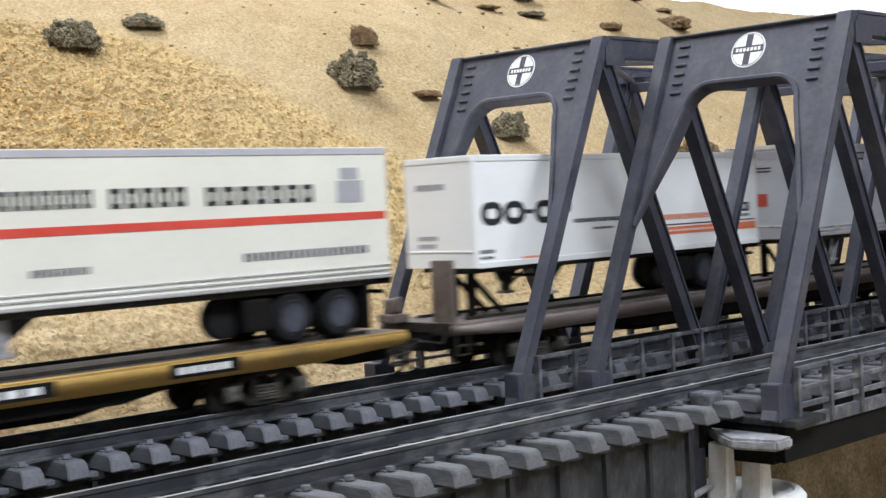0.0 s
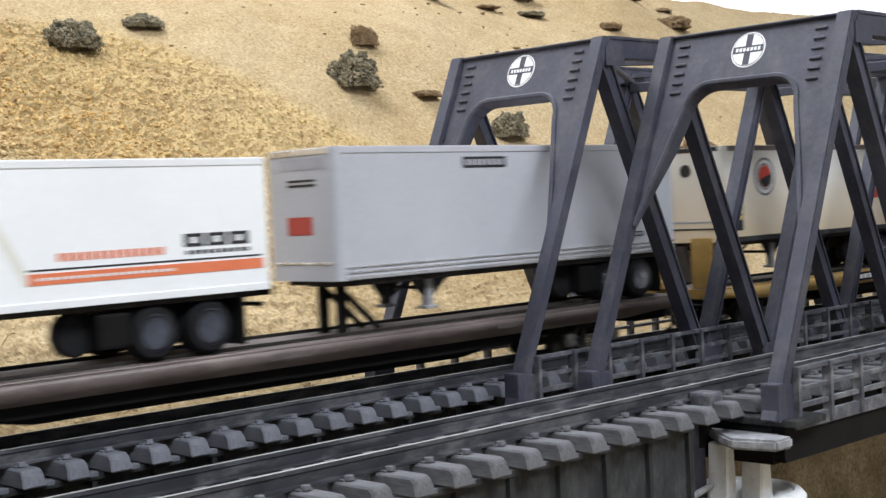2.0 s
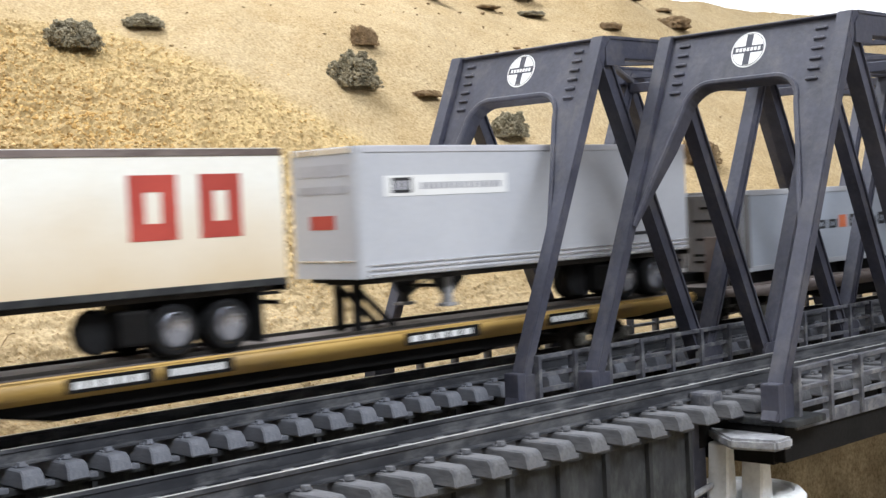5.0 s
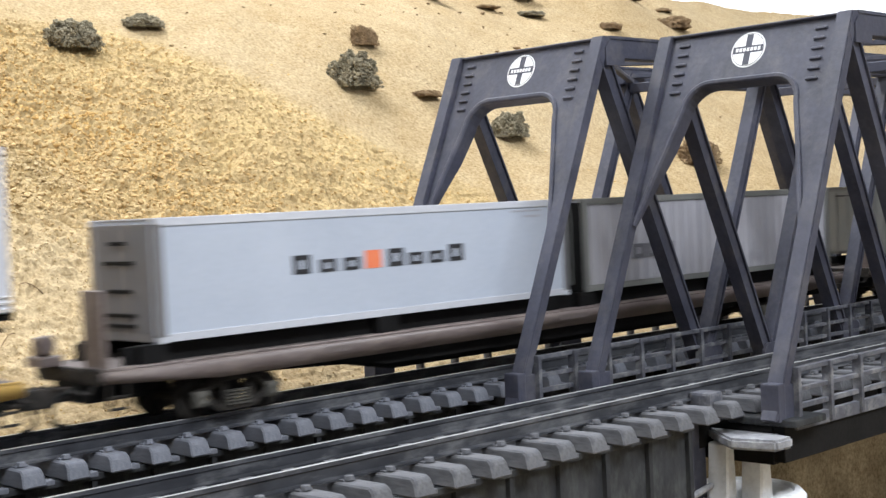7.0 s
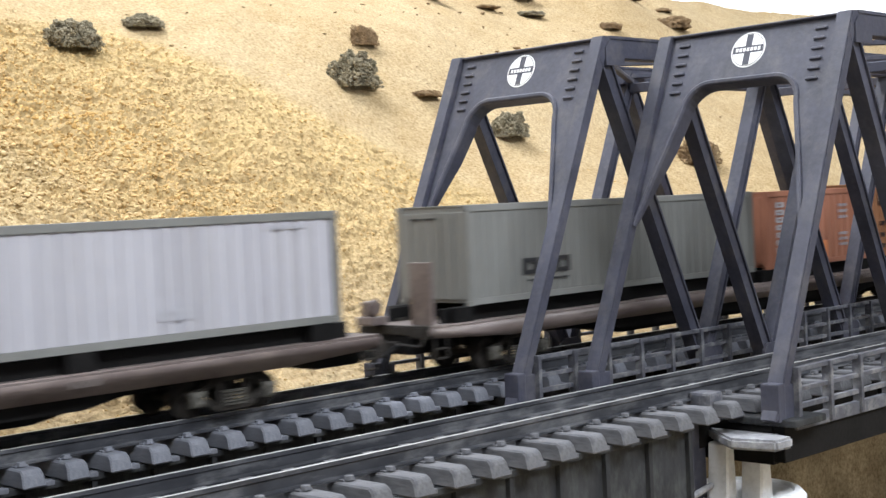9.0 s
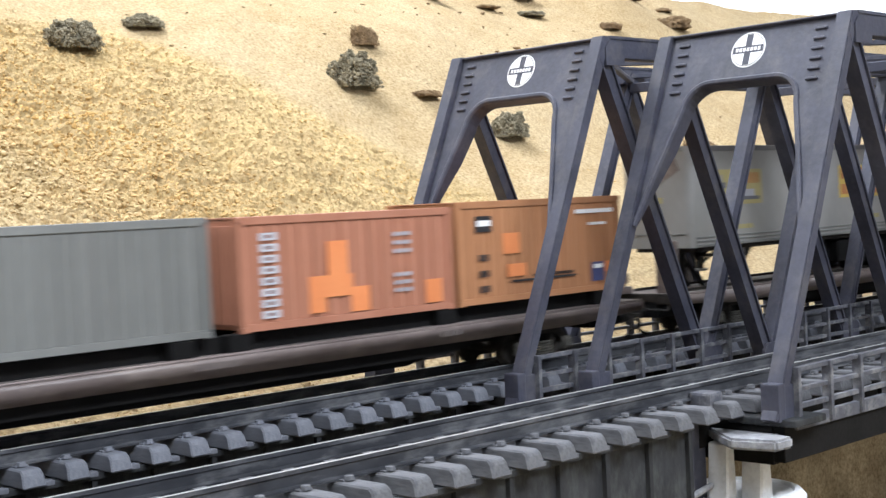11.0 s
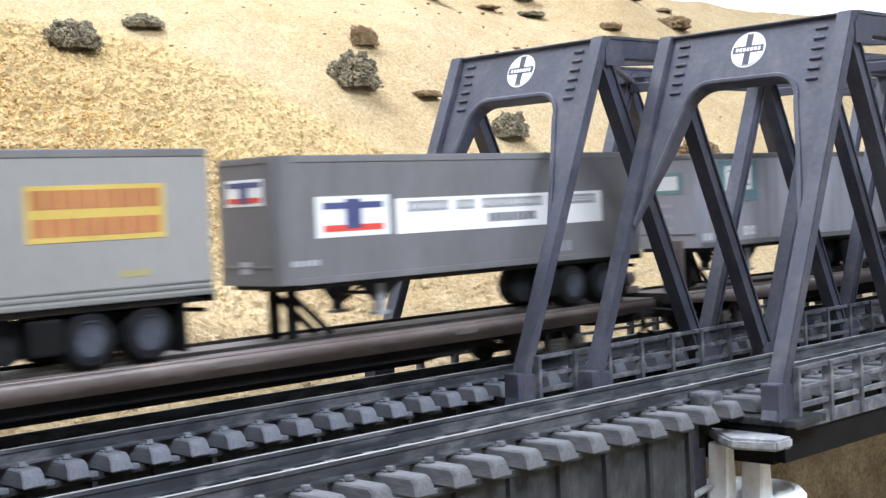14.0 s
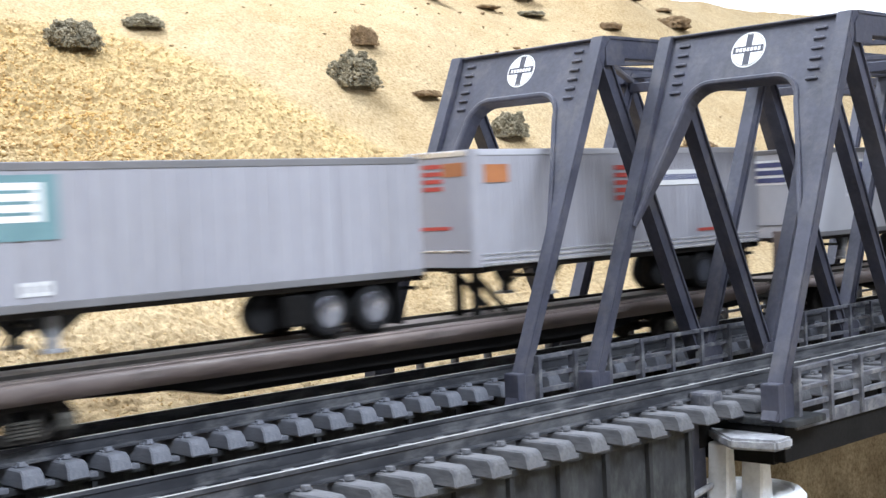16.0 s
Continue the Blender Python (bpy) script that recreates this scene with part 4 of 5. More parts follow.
def flatcar(label, u, paint, trailers=True, marks=False):
    """A long piggyback flatcar: deck, channel side sills, fish-belly centre sill, end platforms, raised bridge plate."""
    L = 316.5
    c = train_thing("flatcar", label, "railway flatcar", u, group="flatcars of the train")
    bm = B()
    box(bm, 1.0, L - 1.0, -13.4, 13.4, 12.8, 14.3, 0.2)
    part("deck", bm, DECKWOOD, c, "worn dusty deck")
    for s in (-1, 1):
        bm = B()
        y = s * 14.1
        out = [(0.5, 11.2), (0.0, 14.4), (L, 14.4), (L - 0.5, 11.0), (L - 30, 9.4), (30, 9.4)]
        slab(bm, [(a, y - 1.2, b) for a, b in out], (0, 2.4, 0))
        bmesh.ops.bevel(bm, geom=list(bm.edges), offset=0.75, segments=3, affect="EDGES")
        sill = part("side_sill", bm, paint, c, smooth=True)
        bm = B()
        box(bm, 10, L - 10, y - s * 4.6 - 0.4, y - s * 4.6 + 0.4, 14.1, 15.2, 0.15)
        part("wheel_guide", bm, TRUCK, sill, "dark grimy wheel guide")
        if marks and s < 0:
            for a, b, mt in ((90, 112, BLACK), (114, 133, BLACK), (187, 215, BLACK), (243, 262, BLACK)):
                bm = B()
                box(bm, a, b, y - 1.32, y - 1.15, 10.4, 13.6)
                part("reporting_panel", bm, mt, sill, "dark lettering panel")
                bm = B()
                for k in range(5):
                    box(bm, a + 2 + k * (b - a - 4) / 5, a + 2 + (k + 0.7) * (b - a - 4) / 5, y - 1.38, y - 1.30, 11.2, 12.8)
                part("panel_bars", bm, WHITE, sill, "small white lettering bars")
        elif s < 0:
            for a, b in ((62, 70), (150, 163), (228, 236)):
                bm = B()
                for k in range(4):
                    box(bm, a + k * (b - a) / 4, a + (k + 0.65) * (b - a) / 4, y - 1.30, y - 1.15, 11.4, 12.9)
                part("panel_bars", bm, DECKWOOD, sill, "faded lettering bars")
    bm = B()
    slab(bm, [(18, -5, 12.8), (L - 18, -5, 12.8), (L - 34, -5, 8.6), (L - 76, -5, 6.6), (L - 92, -5, 3.6), (92, -5, 3.6), (76, -5, 6.6), (34, -5, 8.6)], (0, 10, 0))
    part("centre_sill", bm, BLACK, c, "black fish-belly centre sill")
    for s in (-1, 1):
        bm = B()
        slab(bm, [(60, s * 12.6, 10.4), (L - 60, s * 12.6, 10.4), (L - 84, s * 12.6, 6.2), (84, s * 12.6, 6.2)], (0, -s * 1.0, 0))
        part("sill_web", bm, BLACK, c)
    for e, x in ((-1, 0.0), (1, L)):
        bm = B()
        slab(bm, [(x, -14.0, 10.8), (x, 14.0, 10.8), (x, 14.0, 14.3), (x, -14.0, 14.3)], (-e * 1.6, 0, 0))
        bmesh.ops.bevel(bm, geom=list(bm.edges), offset=0.4, segments=2, affect="EDGES")
        part("end_sill", bm, TRUCK if paint is BROWN else paint, c)
        bm = B()
        box(bm, x + e * 4.0 - 4.4, x + e * 4.0 + 4.4, -1.5, 1.5, 7.0, 10.0, 0.4)
        box(bm, x + e * 7.2 - 1.8, x + e * 7.2 + 1.8, -2.4, 2.0, 6.2, 10.6, 0.6)
        rod(bm, (x + e * 7.6, -1.2, 5.2), (x + e * 7.6, -1.2, 11.2), 0.55, 8)
        part("coupler", bm, TRUCK, c, "rusty knuckle coupler")
        bm = B()
        pts = [Vector((x + e * p, -3.4 - 0.25 * q, z)) for p, q, z in ((1.0, 0, 9.4), (4.2, 1, 8.6), (6.6, 2, 6.4), (7.0, 3, 4.0), (5.6, 4, 2.4), (3.6, 5, 2.0))]
        for p, q in zip(pts, pts[1:]):
            rod(bm, p, q, 0.55, 8)
        bmesh.ops.create_icosphere(bm, subdivisions=1, radius=0.8, matrix=Matrix.Translation(pts[-1]))
        part("air_hose", bm, BLACK, c, "black looped air hose")
        bm = B()
        for p, q in (((x + e * 0.5, -12.4, 11.2), (x + e * 2.0, -12.4, 9.2)), ((x + e * 2.0, -12.4, 9.2), (x + e * 2.2, -2.6, 9.6)), ((x + e * 2.2, -2.6, 9.6), (x + e * 6.4, -1.0, 11.0))):
            rod(bm, p, q, 0.28, 6)
        part("cut_lever", bm, TRUCK, c, "bent wire uncoupling lever")
        bm = B()
        for p, q in (((-1.6, 11), (-1.6, 5.6)), ((-6.2, 11), (-6.2, 5.6)), ((-1.6, 5.6), (-6.2, 5.6)), ((-1.6, 8.2), (-6.2, 8.2))):
            rod(bm, (x + e * p[0], -14.3, p[1]), (x + e * q[0], -14.3, q[1]), 0.32, 6)
        part("corner_step", bm, TRUCK, c, "wire corner step")
        bm = B()
        box(bm, min(x, x - e * 16), max(x, x - e * 16), -6.5, 6.5, 6.4, 12.6, 0.8)
        part("draft_gear_box", bm, BLACK, c)
    bm = B()
    box(bm, 0.6, 1.8, -14.6, -6.4, 14.6, 31.4, 0.3)
    part("bridge_plate", bm, paint, c, "raised loading plate at the car end")
    bm = B()
    box(bm, -4.6, 1.2, 3.4, 10.2, 14.4, 16.8, 0.5)
    box(bm, -3.6, -0.6, 4.8, 9.0, 16.6, 21.0, 0.7)
    lathe(bm, [(0.5, -0.7), (2.0, -0.6), (2.3, 0.0), (2.0, 0.4), (0.5, 0.3)], (-2.4, 4.4, 19.4), 14)
    part("brake_stand", bm, paint, c, "hand brake stand")
    bm = B()
    box(bm, L - 9, L + 4.5, 4.0, 12.5, 14.9, 16.0, 0.3)
    part("folded_bridge_plate", bm, paint, c, "lowered loading plate")
    truck(c, 36.5)
    truck(c, L - 45.0)
    if trailers:
        hitch(c, 19.0, 14.2)
        hitch(c, 181.5, 14.2)
    else:
        for x in (14, 84, 148, 164, 232, 298):
            for s in (-1, 1):
                bm = B()
                box(bm, x - 3.4, x + 3.4, s * 12.2 - 1.6, s * 12.2 + 1.6, 14.2, 18.5, 0.3)
                part("container_pedestal", bm, BLACK, c)
        # black strips added for the shade in the gap below the containers
        for s in (-1, 1):
            bm = B()
            box(bm, 8, L - 8, s * 10.2 - 0.6, s * 10.2 + 0.6, 14.2, 18.2, 0.2)
            part("skid_rail", bm, BLACK, c)
    return c


def bars(owner, x0, x1, z0, z1, n, mat, name="lettering", label="row of plain lettering bars", y=None, gap=0.28, hollow=False, off=0.0):
    """Plain bars in place of writing, on the side panel."""
    y = SIDE_Y if y is None else y
    bm = B()
    step = (x1 - x0) / n
    for i in range(n):
        a, b = x0 + i * step, x0 + (i + 1 - gap) * step
        if hollow:
            t, v = (b - a) * 0.33, (z1 - z0) * 0.26
            for p0, p1, q0, q1 in ((a, a + t, z0, z1), (b - t, b, z0, z1), (a + t, b - t, z0, z0 + v), (a + t, b - t, z1 - v, z1)):
                box(bm, p0, p1, y - 0.10 - off, y + 0.05 - off, q0, q1)
        else:
            box(bm, a, b, y - 0.10 - off, y + 0.05 - off, z0, z1)
    return part(name, bm, mat, owner, label)


def ring(owner, x0, x1, z0, z1, mat, thick, label="bold ring-shaped mark"):
    bm = B()
    n = 28
    cx, cz, a, b = (x0 + x1) / 2, (z0 + z1) / 2, (x1 - x0) / 2, (z1 - z0) / 2
    loops = []
    for k, y in ((1, SIDE_Y + 0.05), (1, SIDE_Y - 0.1), (0, SIDE_Y - 0.1), (0, SIDE_Y + 0.05)):
        ra, rb = (a, b) if k else (a - thick, b - thick * 0.8)
        loops.append([bm.verts.new((cx + ra * math.copysign(abs(math.cos(2 * math.pi * i / n)) ** 0.8, math.cos(2 * math.pi * i / n)), y, cz + rb * math.copysign(abs(math.sin(2 * math.pi * i / n)) ** 0.8, math.sin(2 * math.pi * i / n)))) for i in range(n)])
    for p, q in zip(loops, loops[1:]):
        for i in range(n):
            bm.faces.new((p[i], p[(i + 1) % n], q[(i + 1) % n], q[i]))
    return part("lettering", bm, mat, owner, label)


def plate(owner, x0, x1, z0, z1, mat, name="sign_panel", label="", off=0.0):
    bm = B()
    box(bm, x0, x1, SIDE_Y - 0.14 - off, SIDE_Y + 0.05 - off, z0, z1)
    return part(name, bm, mat, owner, label)


def nose(owner, y0, y1, z0, z1, mat, name="nose_panel", label="", off=0.0):
    bm = B()
    box(bm, -0.12 - off, 0.05 - off, min(y0, y1), max(y0, y1), z0, z1)
    return part(name, bm, mat, owner, label)


def shell(bm, L, hw, z0, z1, r):
    """A box with rounded upright corners at its front."""
    pts = []
    for cy, a0 in ((-hw + r, 180), (hw - r, 90)):
        for i in range(5):
            a = math.radians(a0 + (90 - 22.5 * i if cy < 0 else 90 - 22.5 * i))
            pts.append((r + r * math.cos(a), cy + r * math.sin(a)))
    pts = [(L, -hw)] + pts + [(L, hw)]
    slab(bm, [(a, b, z0) for a, b in pts], (0, 0, z1 - z0))
    return pts


def trailer(label, u, paint, z0=28.5, z1=60.5, rim=DARKRIM, rail_mat=None, double=False, ribs=0, round_r=2.4, trim=None, rib_half=0.35):
    L, hw = 140.0, 14.0
    t = train_thing("semi_trailer", label, "semi-trailer", u, group="trailers on the train")
    bm = B()
    pts = shell(bm, L, hw, z0, z1, round_r)
    body = part("body", bm, paint, t)
    bm = B()
    slab(bm, [(a + (0.25 if a < L / 2 else 0), b * 0.985, z1) for a, b in pts], (0, 0, 0.5))
    part("roof", bm, paint, t)
    rail_mat = rail_mat or paint
    trim = trim or (SILVER if double else rail_mat)
    for s in (-1, 1):
        y = s * hw
        bm = B()
        box(bm, round_r, L, y - 0.25, y + 0.25, z1 - 1.3, z1 + 0.35, 0.15)
        part("top_rail", bm, trim, t)
        bm = B()
        if double:
            box(bm, round_r, L, y - 0.3, y + 0.3, z0 + 0.1, z0 + 1.0, 0.15)
            box(bm, round_r, L, y - 0.3, y + 0.3, z0 + 1.7, z0 + 2.3, 0.12)
            box(bm, round_r, L, y - 0.3, y + 0.3, z0 + 3.0, z0 + 3.5, 0.12)
        else:
            box(bm, round_r, L, y - 0.3, y + 0.3, z0 - 0.2, z0 + 1.5, 0.2)
        part("bottom_rail", bm, rail_mat, t)
    bm = B()
    box(bm, -0.2, 0.3, -hw + round_r, hw - round_r, z0 + 4.3, z0 + 4.8, 0.1)
    part("nose_rail", bm, rail_mat, t)
    bm = B()
    box(bm, -0.2, 0.3, -hw + round_r, hw - round_r, z1 - 1.2, z1 + 0.3, 0.1)
    part("nose_rail", bm, rail_mat, t)
    for y0, y1 in ((-13.2, -0.2), (0.2, 13.2)):
        bm = B()
        box(bm, L - 0.2, L + 0.45, y0, y1, z0 + 1.5, z1 - 1.2, 0.15)
        d = part("rear_door", bm, paint, t)
        bm = B()
        rod(bm, (L + 0.7, (y0 + y1) / 2, z0 + 2), (L + 0.7, (y0 + y1) / 2, z1 - 2), 0.3, 6)
        part("lock_bar", bm, ALU, d)
    bm = B()
    box(bm, L - 0.4, L + 0.5, -hw, hw, z0 - 1.6, z0 + 0.8, 0.2)
    part("rear_sill", bm, BLACK, t)
    if ribs:
        bm = B()
        box(bm, -rib_half, rib_half, -0.22, 0.22, z0 + 1.6, z1 - 1.4)
        me = finish("rib", bm, paint)
        for i in range(ribs):
            piece("rib", me, t, 4 + i * (L - 6) / (ribs - 1), -hw, 0)
    # underframe, landing gear, bogie
    bm = B()
    box(bm, 5, L - 3, -12.8, 12.8, z0 - 1.5, z0 - 0.05, 0.2)
    part("underframe", bm, TRUCK, t, "grimy brown underframe")
    for s in (-1, 1):
        bm = B()
        box(bm, 34.0, 36.4, s * 8.5 - 1.1, s * 8.5 + 1.1, 19.6, z0, 0.2)
        # the far leg gets a darker grey: its shade is put into the colour
        leg = part("landing_leg", bm, GIRDER if s > 0 else SHOE, t, "lowered landing gear leg")
        bm = B()
        box(bm, 33.0, 37.6, s * 8.5 - 1.8, s * 8.5 + 1.8, 18.8, 19.7, 0.2)
        part("foot", bm, SHOE, leg)
        bm = B()
        slab(bm, [(28, s * 8.5 - 0.3, z0 - 0.2), (44, s * 8.5 - 0.3, z0 - 0.2), (37.4, s * 8.5 - 0.3, z0 - 6.2), (33.0, s * 8.5 - 0.3, z0 - 6.2)], (0, 0.6, 0))
        part("leg_gusset", bm, GIRDER, leg)
    bm = B()
    rod(bm, (35.2, -8, 24.4), (35.2, 8, 24.4), 0.5, 8)
    beam(bm, (35.2, -8, 21.0), (46, -6, z0 - 0.8), 0.7, 0.7, (0, 1, 0), 0)
    beam(bm, (35.2, 8, 21.0), (46, 6, z0 - 0.8), 0.7, 0.7, (0, 1, 0), 0)
    part("leg_brace", bm, GIRDER, t)
    bm = B()
    box(bm, 101, 136, -6.0, 6.0, 22.5, z0 - 0.2, 0.4)
    for x in (108.7, 123.5):
        rod(bm, (x, -9, 20.8), (x, 9, 20.8), 1.2, 10)
    part("bogie_frame", bm, BLACK, t, "black tandem bogie frame")
    bm = B()
    box(bm, 94.5, 102.5, -12.6, -7.4, 18.4, 26.2, 0.7)
    part("spare_carrier", bm, BLACK, t, "spare wheel carrier box")
    bm = B()
    lathe(bm, [(4.6, -0.4), (5.0, 0.2), (5.0, 2.6), (4.6, 3.2)], (91.5, -8, 22.0), 20)
    part("spare_wheel", bm, RUBBER, t, "hanging spare wheel")
    for x in (108.7, 123.5):
        for s in (-1, 1):
            w = new("wheel")
            w.empty_display_size = 0.004
            w.parent = t
            w.location = (x * MM, s * 10.0 * MM, 20.9 * MM)
            bm = B()
            for o in (0.0, -3.5 * s):
                lathe(bm, [(3.6, 3.0 * s + o), (5.4, 3.0 * s + o), (6.05, 2.2 * s + o), (6.05, 0.3 * s + o), (5.4, -0.3 * s + o), (3.6, -0.3 * s + o)], (0, 0, 0), 24, False)
            part("tyre", bm, RUBBER, w)
            bm = B()
            lathe(bm, [(3.9, 2.9 * s), (4.3, 3.1 * s), (4.0, 2.6 * s), (2.6, 1.6 * s), (1.6, 1.5 * s), (1.4, 2.7 * s), (0.4, 2.9 * s)], (0, 0, 0), 20)
            part("rim", bm, rim, w, smooth=True)
            bm = B()
            for k in range(8):
                a = k * math.pi / 4
                rod(bm, (2.1 * math.cos(a), 1.4 * s, 2.1 * math.sin(a)), (2.1 * math.cos(a), 2.0 * s, 2.1 * math.sin(a)), 0.28, 6)
            part("wheel_nuts", bm, rim, w)
    for s in (-1, 1):
        bm = B()
        box(bm, 132.0, 132.5, s * 10 - 4, s * 10 + 3.6, 16.0, z0 - 0.4, 0.1)
        part("mud_flap", bm, RUBBER, t)
    bm = B()
    for y in (-12.6, 12.6):
        beam(bm, (133, y, 27.4), (139, y, 27.4), 0.8, 0.8, (0, 1, 0), 0)
    box(bm, 138.4, 139.4, -12, 12, 24.4, 25.4, 0.2)
    part("bumper", bm, BLACK, t)
    return t


def container(label, u, L, paint, z0=18.4, z1=46.4, ribs=0, trim=None, post=None, relief=0.95):
    hw = 14.0
    c = train_thing("shipping_container", label, "shipping container", u, group="containers on the train")
    trim = trim or paint
    bm = B()
    inset = relief if ribs else 0.3
    box(bm, 0.5, L - 0.5, -hw + inset, hw - inset, z0 + 0.8, z1 - 0.4)
    part("body", bm, paint, c)
    bm = B()
    box(bm, 0.3, L - 0.3, -hw + 0.4, hw - 0.4, z1 - 0.3, z1 + 0.1, 0.05)
    part("roof", bm, trim, c)
    for x in (0.9, L - 0.9):
        for s in (-1, 1):
            bm = B()
            box(bm, x - 0.9, x + 0.9, s * (hw - 0.8) - 0.9, s * (hw - 0.8) + 0.9, z0 + 1.4, z1 - 1.4, 0.12)
            p = part("corner_post", bm, post or paint, c)
            for z in (z0, z1 - 1.4):
                bm = B()
                box(bm, x - 1.0, x + 1.0, s * (hw - 0.85) - 1.0, s * (hw - 0.85) + 1.0, z, z + 1.4, 0.12)
                part("corner_casting", bm, trim, p)
    for s in (-1, 1):
        bm = B()
        box(bm, 1.9, L - 1.9, s * (hw - 0.5) - 0.5, s * (hw - 0.5) + 0.5, z1 - 1.8, z1 + 0.05, 0.12)
        part("top_rail", bm, trim, c)
        bm = B()
        box(bm, 1.9, L - 1.9, s * (hw - 0.5) - 0.5, s * (hw - 0.5) + 0.5, z0 + 0.2, z0 + 2.0, 0.12)
        part("bottom_rail", bm, trim, c)
    for y0, y1 in ((-12.0, -0.15), (0.15, 12.0)):
        bm = B()
        box(bm, -0.05, 0.8, y0, y1, z0 + 1.8, z1 - 1.8, 0.12)
        d = part("end_door", bm, paint, c)
        bm = B()
        for k in (0.3, 0.7):
            rod(bm, (-0.3, y0 + (y1 - y0) * k, z0 + 2.2), (-0.3, y0 + (y1 - y0) * k, z1 - 2.2), 0.28, 6)
        part("lock_bar", bm, post or trim, d)
    if ribs:
        bm = B()
        w = (L - 6) / ribs * 0.5
        slab(bm, [(-w / 2 - 0.6, 0.7, 0), (w / 2 + 0.6, 0.7, 0), (w / 2, -0.3, 0), (-w / 2, -0.3, 0)], (0, 0, z1 - z0 - 4.2))
        me = finish("rib", bm, paint)
        for i in range(ribs):
            piece("rib", me, c, 3.6 + (i + 0.5) * (L - 7.2) / ribs, -hw + 0.4, z0 + 2.1)
    return c


CAR_U = [-234.0, 98.5, 430.0, 764.0, 1098.0, 1432.0, 1763.5, 2095.0]
flatcar("dusty yellow piggyback flatcar with dark side lettering panels", CAR_U[0], YELLOW, marks=True)
flatcar("dusty brown piggyback flatcar carrying two trailers", CAR_U[1], BROWN)
flatcar("weathered yellow piggyback flatcar carrying two trailers", CAR_U[2], YELLOW, marks=True)
flatcar("dusty brown flatcar carrying two forty-foot containers", CAR_U[3], BROWN, trailers=False)
flatcar("dusty brown flatcar carrying grey and orange containers", CAR_U[4], BROWN, trailers=False)
flatcar("dusty brown piggyback flatcar carrying two trailers", CAR_U[5], BROWN)
flatcar("dusty brown piggyback flatcar carrying two trailers", CAR_U[6], BROWN)
flatcar("dusty brown piggyback flatcar carrying a trailer", CAR_U[7], BROWN)

# cream trailer with a red stripe
t = trailer("cream white semi-trailer with red stripe and black lettering", -62.5, CREAM, z1=61.4, rail_mat=ALU, double=True)
bars(t, 4, 30, 49.2, 53.2, 5, INK, hollow=True)
bars(t, 33.5, 56, 49.2, 53.2, 7, INK, hollow=True)
bars(t, 59.3, 80, 48.8, 53.2, 5, INK, hollow=True)
bars(t, 84.3, 117, 48.6, 52.9, 7, INK, hollow=True)
plate(t, 2.6, 139.2, 43.7, 45.6, RED, "stripe", "long red stripe")
bars(t, 94, 133, 35.2, 37.2, 22, DARKINK)
bars(t, 40, 54, 35.2, 36.8, 9, DARKINK)
plate(t, 123.4, 131.6, 48.2, 53.6, GREYINK, "emblem", "grey shield emblem")
plate(t, 124.6, 130.4, 54.0, 56.8, GREYINK, "emblem", "grey emblem crest")

# bright white trailer with orange stripe
t = trailer("bright white smooth semi-trailer with orange stripe", 109.4, COOPW, z0=28.6, z1=59.2, round_r=1.0)
ring(t, 2.6, 11.4, 40.0, 46.6, INK, 2.3)
ring(t, 11.9, 20.6, 40.0, 46.6, INK, 2.3)
plate(t, 20.8, 24.4, 42.8, 44.0, INK, "lettering", "black dash")
ring(t, 25.0, 33.4, 39.8, 46.5, INK, 2.3)
ring(t, 34.0, 40.8, 42.2, 46.5, INK, 2.0)
plate(t, 34.0, 36.2, 39.8, 43.6, INK, "lettering", "black upright mark")
bars(t, 42, 71.5, 39.3, 40.5, 20, INK)
bars(t, 51, 60.6, 37.0, 37.7, 7, INK)
plate(t, 78, 138.4, 33.6, 36.0, ORED, "stripe", "orange stripe")
bars(t, 80, 114, 34.5, 35.1, 20, WHITE, off=0.1)
bars(t, 78, 138, 36.5, 36.9, 1, INK, gap=0)
bars(t, 85, 111.7, 38.3, 40.0, 14, ORED)
bars(t, 116.5, 135.2, 39.6, 42.6, 3, INK, gap=0.12, hollow=True)
bars(t, 117, 135, 37.9, 38.8, 10, INK)
bars(t, 1.8, 7.6, 32.4, 33.4, 5, INK)
bars(t, 1.8, 7.0, 30.8, 31.6, 5, INK)
bars(t, 19, 33, 30.0, 30.8, 10, ORED)
bm = B()
beam(bm, (64.7, SIDE_Y - 0.02, 58.4), (78.2, SIDE_Y - 0.02, 33.8), 2.2, 0.12, (0, 1, 0), 0)
part("slash", bm, CREAM, t, "faint cream slanting band")
nose(t, 8.7, -2.7, 50.6, 52.2, GREYINK)
nose(t, 8.5, 0.8, 36.4, 37.6, GREYINK)
nose(t, 8.5, 1.6, 34.2, 35.4, GREYINK)

# silver grey trailers
t = trailer("silver grey semi-trailer with bright lower rails", 271.0, PALE, z1=61.8, rim=RIM, rail_mat=ALU, double=True)
plate(t, 45.5, 62.6, 56.2, 59.2, INK, "sign_panel", "small dark sign panel")
bars(t, 46.4, 62, 56.9, 58.5, 8, GREYINK, off=0.12)
plate(t, 111, 124.3, 33.9, 35.5, INK)
bars(t, 112, 124, 34.3, 35.1, 8, GREYINK, off=0.12)
nose(t, 7.5, -9.9, 57.0, 59.8, GREYINK, label="grey nose sign")
nose(t, 4.7, -6.3, 53.8, 54.4, INK)
nose(t, 4.7, -6.3, 52.6, 53.2, INK)
nose(t, 5.4, -4.5, 40.3, 44.9, DRED, label="red nose square")

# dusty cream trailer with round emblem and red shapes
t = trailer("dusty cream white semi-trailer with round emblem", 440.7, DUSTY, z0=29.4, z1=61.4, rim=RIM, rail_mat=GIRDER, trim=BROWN)


